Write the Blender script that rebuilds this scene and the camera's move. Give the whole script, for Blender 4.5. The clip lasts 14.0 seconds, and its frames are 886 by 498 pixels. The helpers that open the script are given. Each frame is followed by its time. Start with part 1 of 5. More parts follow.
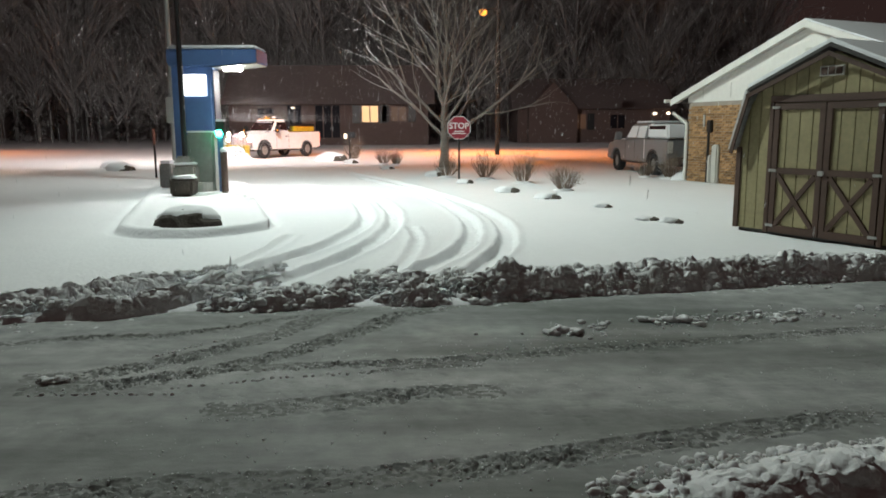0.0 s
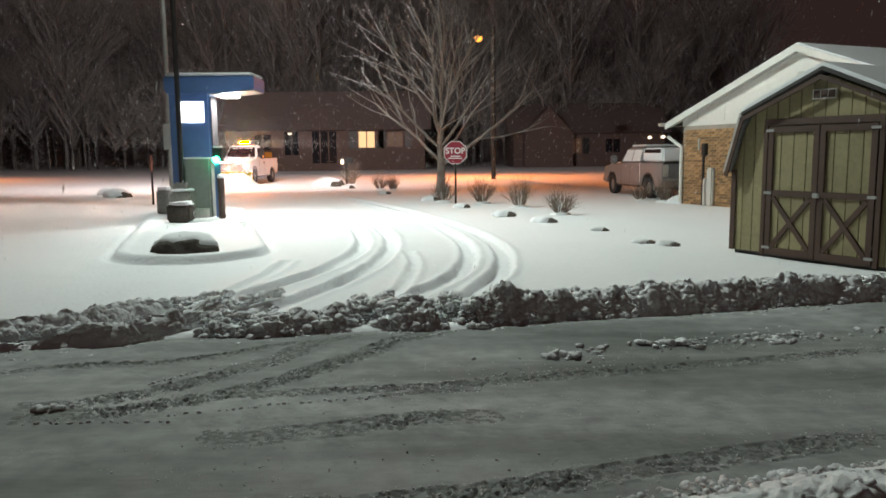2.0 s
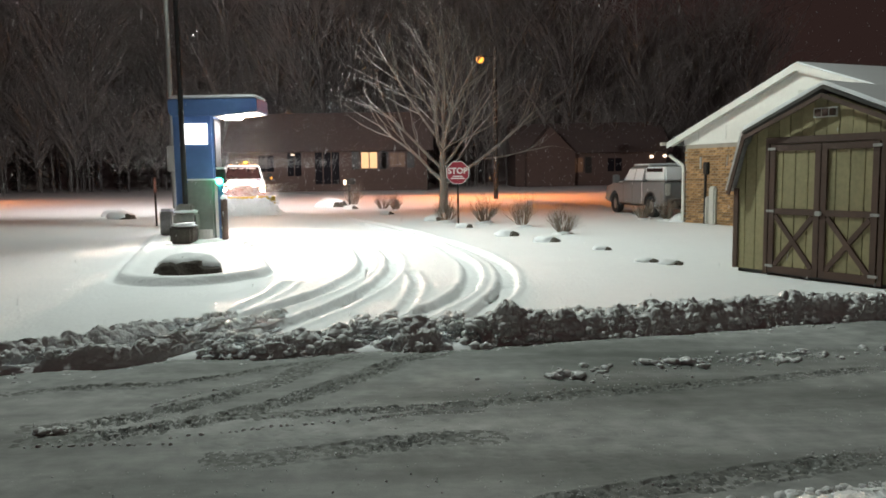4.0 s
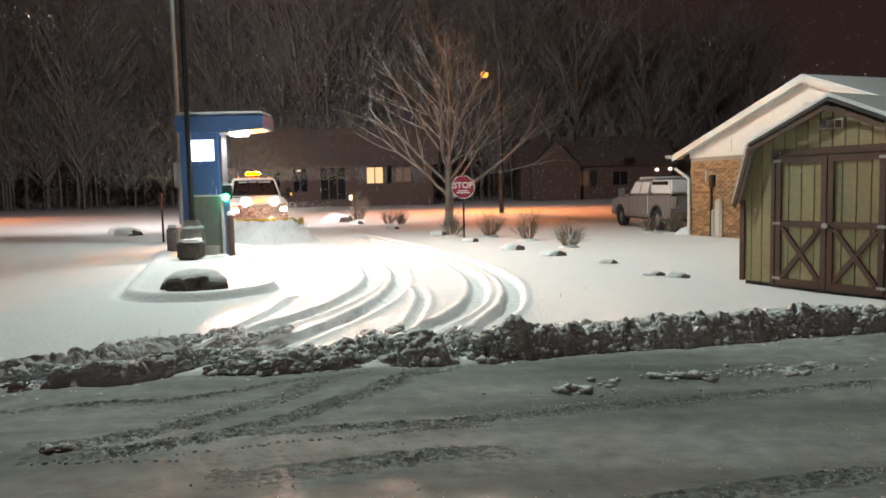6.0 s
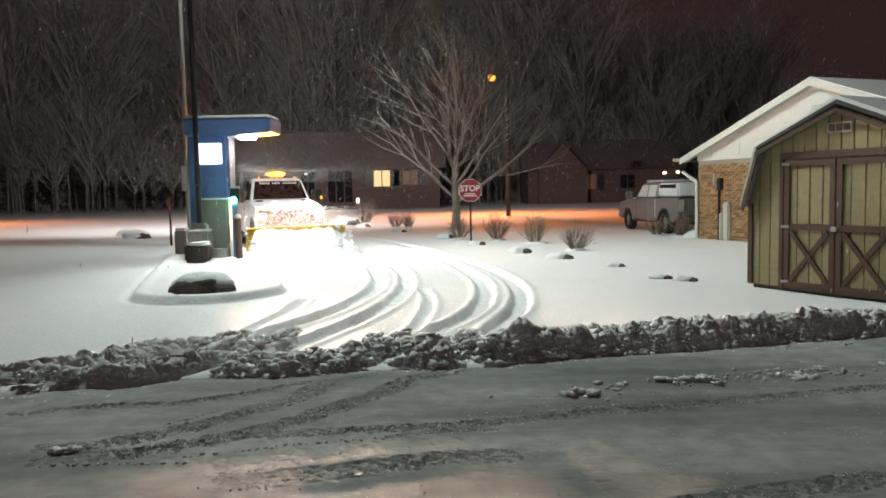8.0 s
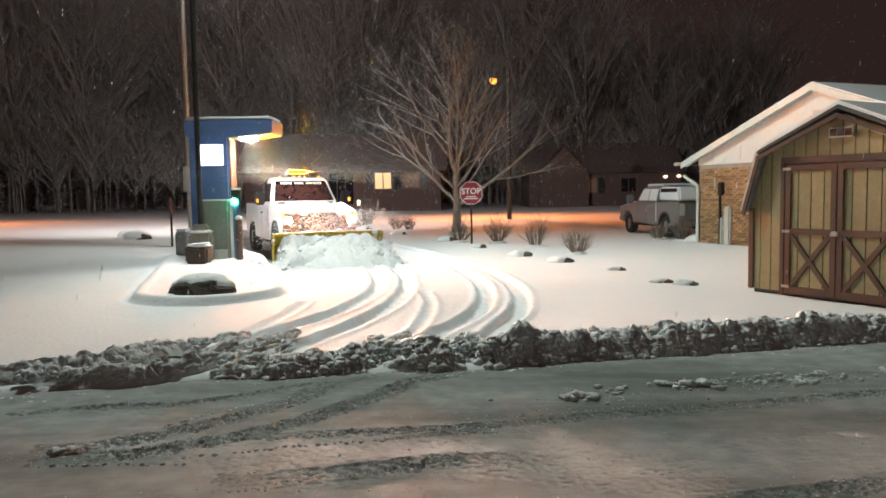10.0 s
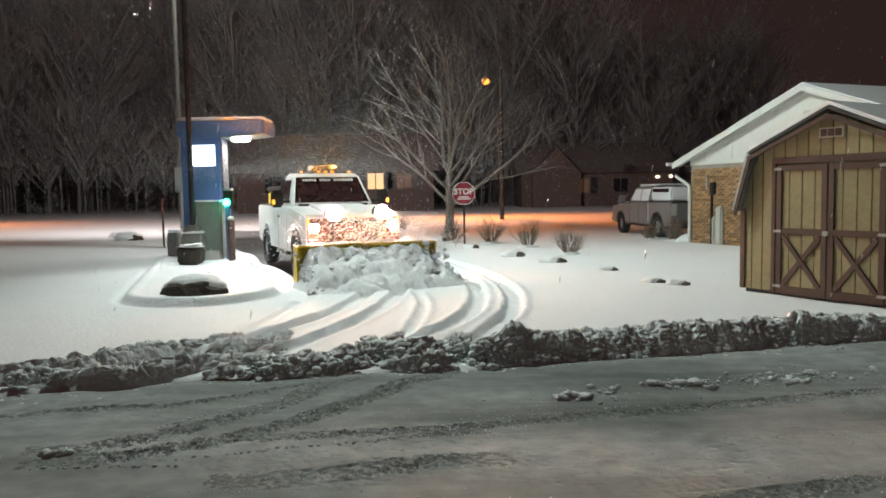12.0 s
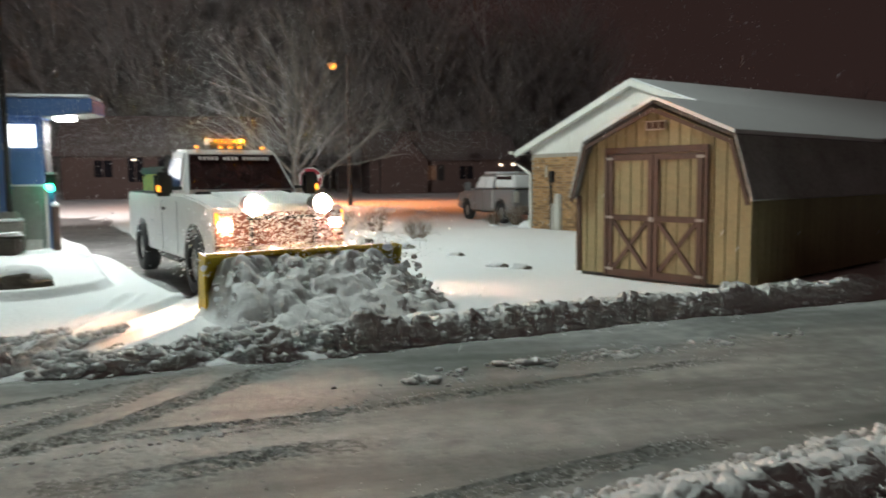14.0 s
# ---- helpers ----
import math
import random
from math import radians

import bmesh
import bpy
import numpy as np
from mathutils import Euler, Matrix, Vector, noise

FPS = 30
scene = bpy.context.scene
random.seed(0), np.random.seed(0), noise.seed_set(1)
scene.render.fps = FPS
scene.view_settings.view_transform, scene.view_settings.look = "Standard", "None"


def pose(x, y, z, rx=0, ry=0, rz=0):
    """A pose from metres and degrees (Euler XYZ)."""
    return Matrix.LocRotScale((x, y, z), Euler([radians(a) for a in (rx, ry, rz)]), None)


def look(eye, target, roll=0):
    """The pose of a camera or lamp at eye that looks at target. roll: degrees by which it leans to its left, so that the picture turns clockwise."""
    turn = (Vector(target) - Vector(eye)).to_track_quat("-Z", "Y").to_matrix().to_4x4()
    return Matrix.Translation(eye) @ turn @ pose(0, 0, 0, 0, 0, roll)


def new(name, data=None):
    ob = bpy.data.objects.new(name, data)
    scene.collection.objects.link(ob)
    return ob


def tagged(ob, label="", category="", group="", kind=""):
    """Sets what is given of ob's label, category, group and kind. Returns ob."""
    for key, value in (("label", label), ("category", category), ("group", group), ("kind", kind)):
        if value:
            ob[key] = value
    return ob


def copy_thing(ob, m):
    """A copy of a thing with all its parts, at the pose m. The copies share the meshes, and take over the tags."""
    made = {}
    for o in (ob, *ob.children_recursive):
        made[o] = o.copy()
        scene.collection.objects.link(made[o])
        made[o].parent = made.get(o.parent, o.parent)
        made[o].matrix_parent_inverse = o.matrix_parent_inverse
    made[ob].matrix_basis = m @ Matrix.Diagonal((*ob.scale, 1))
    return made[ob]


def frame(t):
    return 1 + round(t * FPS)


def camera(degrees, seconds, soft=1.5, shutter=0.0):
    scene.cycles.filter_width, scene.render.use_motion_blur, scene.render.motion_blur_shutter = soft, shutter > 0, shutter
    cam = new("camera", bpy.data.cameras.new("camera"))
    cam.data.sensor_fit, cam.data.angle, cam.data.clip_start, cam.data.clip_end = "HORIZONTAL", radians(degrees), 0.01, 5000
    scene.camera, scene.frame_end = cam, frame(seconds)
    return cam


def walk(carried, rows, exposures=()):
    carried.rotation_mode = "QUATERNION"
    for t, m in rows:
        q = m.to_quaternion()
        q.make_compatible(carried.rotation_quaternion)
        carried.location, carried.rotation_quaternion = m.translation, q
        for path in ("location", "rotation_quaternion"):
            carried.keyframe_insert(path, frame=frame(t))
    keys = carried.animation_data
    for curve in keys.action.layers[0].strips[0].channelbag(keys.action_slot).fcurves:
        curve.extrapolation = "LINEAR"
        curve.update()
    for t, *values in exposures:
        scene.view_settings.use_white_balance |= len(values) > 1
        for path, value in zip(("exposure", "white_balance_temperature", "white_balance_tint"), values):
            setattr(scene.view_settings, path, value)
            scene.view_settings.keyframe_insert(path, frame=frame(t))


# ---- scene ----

EYE = 1.6
cam = camera(61.04, 14.0, soft=1.7, shutter=0.6)
TURNS = [
    (0.0, 80.838, 0.164, -0.537),
    (0.5, 81.845, 0.291, -0.602),
    (1.0, 82.442, 0.301, -0.68),
    (1.5, 82.51, 0.395, -0.797),
    (2.0, 82.698, 0.526, -0.811),
    (2.5, 82.915, 0.5, -0.775),
    (3.0, 83.946, 0.56, -0.759),
    (5.5, 84.497, 1.282, -0.363),
    (6.0, 85.325, 1.245, -0.215),
    (6.5, 85.499, 1.196, -0.094),
    (7.0, 85.5, 1.276, 0.016),
    (7.5, 85.523, 1.277, 0.148),
    (8.0, 85.573, 1.236, 0.317),
    (10.5, 85.838, 0.852, 0.362),
    (11.0, 85.887, 0.888, 0.27),
    (11.5, 85.824, 1.013, 0.117),
    (12.0, 85.794, 0.97, -0.164),
    (12.5, 85.723, 0.711, -2.187),
    (13.0, 85.714, 0.749, -3.231),
    (13.5, 85.682, 0.597, -6.423),
    (14.0, 84.621, 0.528, -11.667),
]
walk(cam, [(t, pose(0, 0, EYE, a, b, c)) for t, a, b, c in TURNS], exposures=[(0.0, 0.05, 6600, 10), (5.5, 0.05, 6700, 10), (10.5, 0.05, 6650, 10), (14.0, 0.05, 6550, 9)])


# ---- sky glow and lamps ----
world = bpy.data.worlds.new("night_sky")
scene.world = world
world.use_nodes = True
world.node_tree.nodes["Background"].inputs[0].default_value = (0.024, 0.0140, 0.0128, 1)
world.node_tree.nodes["Background"].inputs[1].default_value = 1.0


def lamp(name, kind, m, watts, colour, size=0.2, angle=None, blend=0.6):
    data = bpy.data.lights.new(name, kind)
    data.energy, data.color = watts, colour
    if kind == "AREA":
        data.size = size
    else:
        data.shadow_soft_size = size
    if angle:
        data.spot_size, data.spot_blend = radians(angle), blend
    ob = new(name, data)
    ob.matrix_world = m
    return ob


LOT_POLE = (-8.25, 24.0)
NEAR_POLE = (-6.0, 18.15)
lamp("lot_light", "SPOT", look((LOT_POLE[0] + 0.9, LOT_POLE[1] - 0.5, 11.9), (LOT_POLE[0] + 0.5, LOT_POLE[1] + 0.5, 0)), 2700, (0.88, 1.0, 0.95), 0.22, 134, 1.0)
# an added fill lamp that brightens the far woods and houses
lamp("lot_flood", "SPOT", look((LOT_POLE[0] - 0.9, LOT_POLE[1] + 1.1, 11.9), (LOT_POLE[0] - 8, 75, 15)), 27000, (1.0, 0.95, 0.93), 0.22, 150, 0.8)
lamp("near_lot_light", "SPOT", look((NEAR_POLE[0] + 0.8, NEAR_POLE[1] - 0.9, 11.9), (NEAR_POLE[0] + 16.0, NEAR_POLE[1] - 7.0, 0)), 8000, (0.87, 1.0, 0.94), 0.22, 150, 1.0)
lamp("canopy_light", "AREA", look((-4.92, 18.9, 2.99), (-4.75, 18.75, 0)), 260, (1.0, 0.98, 0.96), 0.35)
for x in (2.93, -36.0):
    lamp("street_light", "SPOT", look((x, 47.8, 8.4), (x, 46.0, 0)), 9500, (1.0, 0.25, 0.03), 0.25, 160, 0.6)


# ---- materials ----
def shade(name, colour, rough=0.6, metal=0.0, vary=0.25, scale=6.0, bump=0.0, bump_scale=40.0, dark=None, snow=0.0, spec=0.5, random_tone=0.0):
    """A node material: colour broken up at two scales, fine relief, and snow lying on faces that look up."""
    mat = bpy.data.materials.new(name)
    mat.use_nodes = True
    nt = mat.node_tree
    n, l = nt.nodes, nt.links
    b = n["Principled BSDF"]
    b.inputs["Roughness"].default_value, b.inputs["Metallic"].default_value = rough, metal
    b.inputs["Specular IOR Level"].default_value = spec
    geo = n.new("ShaderNodeTexCoord")
    big, small = n.new("ShaderNodeTexNoise"), n.new("ShaderNodeTexNoise")
    big.inputs["Scale"].default_value, small.inputs["Scale"].default_value = scale * 0.25, scale * 3
    big.inputs["Detail"].default_value, small.inputs["Detail"].default_value = 5, 6
    for q in (big, small):
        l.new(geo.outputs["Object"], q.inputs["Vector"])
    add = n.new("ShaderNodeMath")
    add.operation = "ADD"
    l.new(big.outputs["Fac"], add.inputs[0])
    l.new(small.outputs["Fac"], add.inputs[1])
    ramp = n.new("ShaderNodeMapRange")
    ramp.inputs["From Min"].default_value, ramp.inputs["From Max"].default_value = 0.7, 1.3
    l.new(add.outputs[0], ramp.inputs["Value"])
    mix = n.new("ShaderNodeMix")
    mix.data_type = "RGBA"
    d = dark or tuple(c * (1 - vary) for c in colour)
    mix.inputs["A"].default_value, mix.inputs["B"].default_value = (*d, 1), (*colour, 1)
    l.new(ramp.outputs["Result"], mix.inputs["Factor"])
    out = mix.outputs["Result"]
    if random_tone:
        info, hsv = n.new("ShaderNodeObjectInfo"), n.new("ShaderNodeHueSaturation")
        span = n.new("ShaderNodeMapRange")
        span.inputs["To Min"].default_value, span.inputs["To Max"].default_value = 1 - random_tone, 1 + random_tone
        l.new(info.outputs["Random"], span.inputs["Value"])
        l.new(span.outputs["Result"], hsv.inputs["Value"])
        l.new(out, hsv.inputs["Color"])
        out = hsv.outputs["Color"]
    if snow:
        g, sep = n.new("ShaderNodeNewGeometry"), n.new("ShaderNodeSeparateXYZ")
        l.new(g.outputs["Normal"], sep.inputs[0])
        m2 = n.new("ShaderNodeMath")
        m2.operation = "MULTIPLY_ADD"
        m2.inputs[1].default_value, m2.inputs[2].default_value = 0.9, -0.45
        l.new(small.outputs["Fac"], m2.inputs[0])
        m3 = n.new("ShaderNodeMath")
        m3.operation = "ADD"
        l.new(sep.outputs["Z"], m3.inputs[0])
        l.new(m2.outputs[0], m3.inputs[1])
        r2 = n.new("ShaderNodeMapRange")
        r2.inputs["From Min"].default_value, r2.inputs["From Max"].default_value = 1 - snow - 0.1, 1 - snow + 0.15
        l.new(m3.outputs[0], r2.inputs["Value"])
        mx = n.new("ShaderNodeMix")
        mx.data_type = "RGBA"
        mx.inputs["B"].default_value = (0.8, 0.82, 0.84, 1)
        l.new(r2.outputs["Result"], mx.inputs["Factor"])
        l.new(out, mx.inputs["A"])
        out = mx.outputs["Result"]
    l.new(out, b.inputs["Base Color"])
    if bump:
        nz, bp = n.new("ShaderNodeTexNoise"), n.new("ShaderNodeBump")
        nz.inputs["Scale"].default_value, nz.inputs["Detail"].default_value = bump_scale, 8
        l.new(geo.outputs["Object"], nz.inputs["Vector"])
        l.new(nz.outputs["Fac"], bp.inputs["Height"])
        bp.inputs["Strength"].default_value, bp.inputs["Distance"].default_value = 0.9, bump
        l.new(bp.outputs["Normal"], b.inputs["Normal"])
    return mat


def glow(name, colour, strength):
    mat = bpy.data.materials.new(name)
    mat.use_nodes = True
    b = mat.node_tree.nodes["Principled BSDF"]
    b.inputs["Base Color"].default_value = (*[0.12 * min(c, 0.8) for c in colour], 1)
    b.inputs["Emission Color"].default_value, b.inputs["Emission Strength"].default_value = (*colour, 1), strength
    return mat


SNOW = shade("fresh_snow", (0.82, 0.84, 0.86), 0.75, vary=0.04, scale=2.0, bump=0.012, bump_scale=18)
CLOD = shade("ploughed_snow", (0.82, 0.84, 0.85), 0.8, vary=0.12, scale=5.0, bump=0.012, bump_scale=34)
def road_snow():
    """Packed snow rubbed down to dark wet streaks along the way that cars go."""
    mat = shade("packed_road_snow", (0.58, 0.59, 0.58), 0.8, scale=2.0, dark=(0.29, 0.30, 0.29), bump=0.003, bump_scale=150, spec=0.3)
    n, l = mat.node_tree.nodes, mat.node_tree.links
    b = n["Principled BSDF"]
    was = b.inputs["Base Color"].links[0].from_socket
    tc, mp = n.new("ShaderNodeTexCoord"), n.new("ShaderNodeMapping")
    mp.inputs["Rotation"].default_value, mp.inputs["Scale"].default_value = (0, 0, radians(-9)), (0.13, 0.75, 1.0)
    nz = n.new("ShaderNodeTexNoise")
    nz.inputs["Scale"].default_value, nz.inputs["Detail"].default_value, nz.inputs["Roughness"].default_value = 1.6, 7, 0.62
    l.new(tc.outputs["Object"], mp.inputs["Vector"])
    l.new(mp.outputs["Vector"], nz.inputs["Vector"])
    r = n.new("ShaderNodeMapRange")
    r.inputs["From Min"].default_value, r.inputs["From Max"].default_value = 0.31, 0.64
    l.new(nz.outputs["Fac"], r.inputs["Value"])
    m = n.new("ShaderNodeMix")
    m.data_type = "RGBA"
    m.inputs["A"].default_value = (0.14, 0.15, 0.14, 1)
    l.new(was, m.inputs["B"])
    l.new(r.outputs["Result"], m.inputs["Factor"])
    l.new(m.outputs["Result"], b.inputs["Base Color"])
    return mat


SLUSH = road_snow()
WET = shade("scraped_lane", (0.30, 0.30, 0.30), 0.5, scale=1.6, dark=(0.10, 0.10, 0.10), bump=0.01, bump_scale=20)
BLUE = shade("blue_panel", (0.105, 0.20, 0.43), 0.4, vary=0.15, scale=2, bump=0.001, bump_scale=6)
GREY = shade("grey_metal_panel", (0.30, 0.33, 0.30), 0.45, vary=0.2, scale=3, bump=0.001)
PALE = shade("pale_plastic", (0.55, 0.54, 0.5), 0.5, vary=0.12, scale=4)
CONCRETE = shade("concrete", (0.36, 0.35, 0.32), 0.85, vary=0.35, scale=6, bump=0.004, bump_scale=50)
BROWNPIPE = shade("rusty_brown_paint", (0.17, 0.11, 0.09), 0.6, vary=0.4, scale=8)
BLACK = shade("black_paint", (0.02, 0.02, 0.02), 0.45, vary=0.4, scale=8)
RUBBER = shade("tyre_rubber", (0.025, 0.025, 0.027), 0.8, vary=0.3, scale=12, bump=0.004, bump_scale=50)
STEEL = shade("galvanised_steel", (0.42, 0.42, 0.40), 0.45, metal=0.6, vary=0.25, scale=8)
ROCK = shade("boulder", (0.10, 0.085, 0.07), 0.9, vary=0.55, scale=7, bump=0.03, bump_scale=14)
BARK = shade("bark", (0.44, 0.41, 0.37), 0.9, vary=0.4, scale=14, bump=0.01, snow=0.42)
TWIG = shade("bush_twigs", (0.24, 0.19, 0.15), 0.9, vary=0.4, scale=14, snow=0.34)
WOODS = shade("far_woods", (0.30, 0.29, 0.285), 0.95, vary=0.45, scale=0.8, snow=0.02)
POLEWOOD = shade("dark_pole_wood", (0.03, 0.025, 0.02), 0.9, vary=0.4, scale=8)
SIDING = shade("olive_board", (0.29, 0.25, 0.13), 0.7, vary=0.3, scale=5, bump=0.003, bump_scale=60, random_tone=0.12)
TRIM = shade("brown_trim", (0.075, 0.038, 0.025), 0.65, vary=0.35, scale=7, bump=0.002, bump_scale=60)
SHINGLE = shade("dark_shingle", (0.07, 0.065, 0.062), 0.9, vary=0.4, scale=20, bump=0.006, bump_scale=60)
DUSTED = shade("snow_dusted_shingle", (0.50, 0.50, 0.50), 0.9, scale=6, dark=(0.26, 0.255, 0.25), bump=0.006, bump_scale=60)
WHITEPAINT = shade("white_paint", (0.74, 0.73, 0.69), 0.55, vary=0.1, scale=3, bump=0.001)
MORTAR = shade("mortar", (0.40, 0.36, 0.31), 0.9, vary=0.25, scale=20, bump=0.004)
BRICK = shade("tan_red_brick", (0.46, 0.29, 0.14), 0.85, dark=(0.22, 0.11, 0.055), scale=9, bump=0.004, bump_scale=80, random_tone=0.45)
HOUSEWALL = shade("far_house_wall", (0.125, 0.085, 0.075), 0.85, vary=0.2, scale=1.0)
HOUSEROOF = shade("far_house_roof", (0.15, 0.12, 0.115), 0.9, vary=0.2, scale=1.0)
DARKWIN = shade("dark_window", (0.02, 0.02, 0.025), 0.1, vary=0.2)
TRUCKWHITE = shade("white_truck_paint", (0.86, 0.86, 0.86), 0.3, vary=0.10, scale=2.5, dark=(0.74, 0.74, 0.73))
TRUCKGREY = shade("silver_truck_paint", (0.21, 0.215, 0.225), 0.35, metal=0.1, vary=0.12, scale=3)
GLASS = shade("tinted_glass", (0.045, 0.022, 0.021), 0.06, vary=0.2, scale=2, spec=0.8)
CHROME = shade("chrome", (0.62, 0.62, 0.63), 0.18, metal=1.0, vary=0.1)
YELLOW = shade("plough_yellow", (0.74, 0.55, 0.03), 0.45, vary=0.25, scale=5, dark=(0.42, 0.30, 0.03), snow=0.3)
# snow-crusted front; its red-brown has the pink and amber lamp light painted in
GRILLE = shade("lamp_reddened_grille", (0.34, 0.16, 0.12), 0.8, dark=(0.06, 0.025, 0.02), scale=16, bump=0.02, bump_scale=40)
SIGNRED = shade("sign_red", (0.27, 0.018, 0.035), 0.45, vary=0.15, scale=4)
SIGNWHITE = shade("sign_white", (0.72, 0.70, 0.68), 0.5, vary=0.08)
POSTRED = shade("faded_post", (0.30, 0.12, 0.09), 0.7, vary=0.3)

LAMPWHITE = glow("lamp_white", (1.0, 0.98, 0.95), 30)
SIGNLIT = glow("lit_sign_face", (0.93, 0.96, 1.0), 4)
GREEN = glow("green_signal", (0.02, 1.0, 0.42), 34)
SODIUM = glow("sodium_lamp", (1.0, 0.36, 0.05), 2.4)
WINLIT = glow("lit_window", (1.0, 0.62, 0.30), 1.1)
WINDIM = glow("dim_window", (1.0, 0.5, 0.3), 0.05)
HEAD = glow("plough_headlamp", (1.0, 0.68, 0.55), 2000000)
# emission that imitates the glare around the plough lamps
GLARE = glow("lamp_glare", (1.0, 0.80, 0.66), 14)
LOWBEAM = glow("headlamp_glow", (1.0, 0.56, 0.36), 3800)
AMBER = glow("amber_marker", (1.0, 0.36, 0.04), 2.2)
BEACON = glow("amber_beacon", (1.0, 0.19, 0.001), 14000)
REDLAMP = glow("red_lamp", (1.0, 0.12, 0.05), 4)
FARLAMP = glow("porch_lamp", (1.0, 0.80, 0.6), 3)


# ---- mesh helpers ----
def part(name, bm, mat, parent=None, label="", smooth=False):
    me = bpy.data.meshes.new(name)
    bm.to_mesh(me)
    bm.free()
    me.materials.append(mat)
    if smooth:
        me.polygons.foreach_set("use_smooth", [True] * len(me.polygons))
    ob = new(name, me)
    if parent is not None:
        ob.parent = parent
    if label:
        ob["label"] = label
    return ob


def thing(name, m, label, category, group="", kind=""):
    ob = new(name)
    ob.matrix_world = m
    return tagged(ob, label, category, group, kind)


def box(bm, c, s, bevel=0.0, m=None):
    """A box at the centre c with the sides s, its edges bevelled."""
    got = bmesh.ops.create_cube(bm, size=1.0)["verts"]
    for v in got:
        v.co = Vector((c[0] + v.co.x * s[0], c[1] + v.co.y * s[1], c[2] + v.co.z * s[2]))
        if m is not None:
            v.co = m @ v.co
    if bevel:
        edges = list({e for v in got for e in v.link_edges})
        bmesh.ops.bevel(bm, geom=edges, offset=bevel, segments=2, affect="EDGES")
    return bm


def prism(bm, outline, a, b, axis="y", bevel=0.0):
    """An outline of (p, q) drawn out along an axis from a to b."""
    def put(p, q, r):
        return {"y": (p, r, q), "x": (r, p, q), "z": (p, q, r)}[axis]
    lo = [bm.verts.new(put(p, q, a)) for p, q in outline]
    hi = [bm.verts.new(put(p, q, b)) for p, q in outline]
    faces = [bm.faces.new(lo), bm.faces.new(hi[::-1])]
    for i in range(len(lo)):
        j = (i + 1) % len(lo)
        faces.append(bm.faces.new((lo[j], lo[i], hi[i], hi[j])))
    bmesh.ops.recalc_face_normals(bm, faces=faces)
    if bevel:
        edges = list({e for f in faces for e in f.edges})
        bmesh.ops.bevel(bm, geom=edges, offset=bevel, segments=2, affect="EDGES")
    return bm


def rod(bm, p0, p1, r0, r1=None, n=10, caps=True):
    p0, p1 = Vector(p0), Vector(p1)
    r1 = r0 if r1 is None else r1
    q = (p1 - p0).to_track_quat("Z", "Y").to_matrix()
    rings = []
    for p, r in ((p0, r0), (p1, r1)):
        rings.append([bm.verts.new(p + q @ Vector((r * math.cos(2 * math.pi * i / n), r * math.sin(2 * math.pi * i / n), 0))) for i in range(n)])
    for i in range(n):
        j = (i + 1) % n
        bm.faces.new((rings[0][i], rings[0][j], rings[1][j], rings[1][i]))
    if caps:
        bm.faces.new(rings[0][::-1])
        bm.faces.new(rings[1])
    return bm


def lump(bm, c, s, seed=0, rough=0.25, sub=2, squash=0.0):
    """A rough rounded lump: an icosphere pushed in and out."""
    got = bmesh.ops.create_icosphere(bm, subdivisions=sub, radius=1.0)["verts"]
    for v in got:
        k = 1 + rough * (noise.noise(v.co * 1.7 + Vector((seed * 7.3, seed * 1.9, 0))) + 0.5 * noise.noise(v.co * 4 + Vector((seed, 0, seed * 3.1))))
        z = max(v.co.z * k, -squash) if squash else v.co.z * k
        v.co = Vector((c[0] + v.co.x * k * s[0], c[1] + v.co.y * k * s[1], c[2] + z * s[2]))
    return bm


def vnoise(x, y, seed=0):
    """Smooth value noise on arrays, 0 to 1."""
    xi, yi = np.floor(x).astype(np.int64), np.floor(y).astype(np.int64)
    xf, yf = x - xi, y - yi
    def rnd(a, b):
        h = (a * 374761393 + b * 668265263 + seed * 1442695041) & 0xFFFFFFFF
        h = ((h ^ (h >> 13)) * 1274126177) & 0xFFFFFFFF
        return ((h ^ (h >> 16)) & 0xFFFF) / 65535.0
    u, v = xf * xf * (3 - 2 * xf), yf * yf * (3 - 2 * yf)
    return (rnd(xi, yi) * (1 - u) + rnd(xi + 1, yi) * u) * (1 - v) + (rnd(xi, yi + 1) * (1 - u) + rnd(xi + 1, yi + 1) * u) * v


def fbm(x, y, seed=0, octaves=4):
    total, amp = np.zeros_like(x), 0.5
    for k in range(octaves):
        total += amp * vnoise(x * 2 ** k, y * 2 ** k, seed + k)
        amp *= 0.5
    return total


def billow(x, y, seed=0, octaves=3):
    total, amp = np.zeros_like(x), 0.5
    for k in range(octaves):
        total += amp * (1 - np.abs(2 * vnoise(x * 2 ** k, y * 2 ** k, seed + k) - 1))
        amp *= 0.5
    return total


def puffs(x, y, seed=0):
    """Rounded lumps packed side by side, 0 to 1."""
    xi, yi = np.floor(x).astype(np.int64), np.floor(y).astype(np.int64)
    best = np.full(x.shape, 9.0)
    for i in (-1, 0, 1):
        for j in (-1, 0, 1):
            h = ((xi + i) * 374761393 + (yi + j) * 668265263 + seed * 1442695041) & 0xFFFFFFFF
            h = ((h ^ (h >> 13)) * 1274126177) & 0xFFFFFFFF
            h = h ^ (h >> 16)
            px, py = xi + i + (h & 0xFF) / 255.0, yi + j + ((h >> 8) & 0xFF) / 255.0
            size = 0.55 + 0.45 * ((h >> 16) & 0xFF) / 255.0
            best = np.minimum(best, np.hypot(x - px, y - py) / size)
    return np.sqrt(np.clip(1 - (best / 1.15) ** 2, 0, 1))


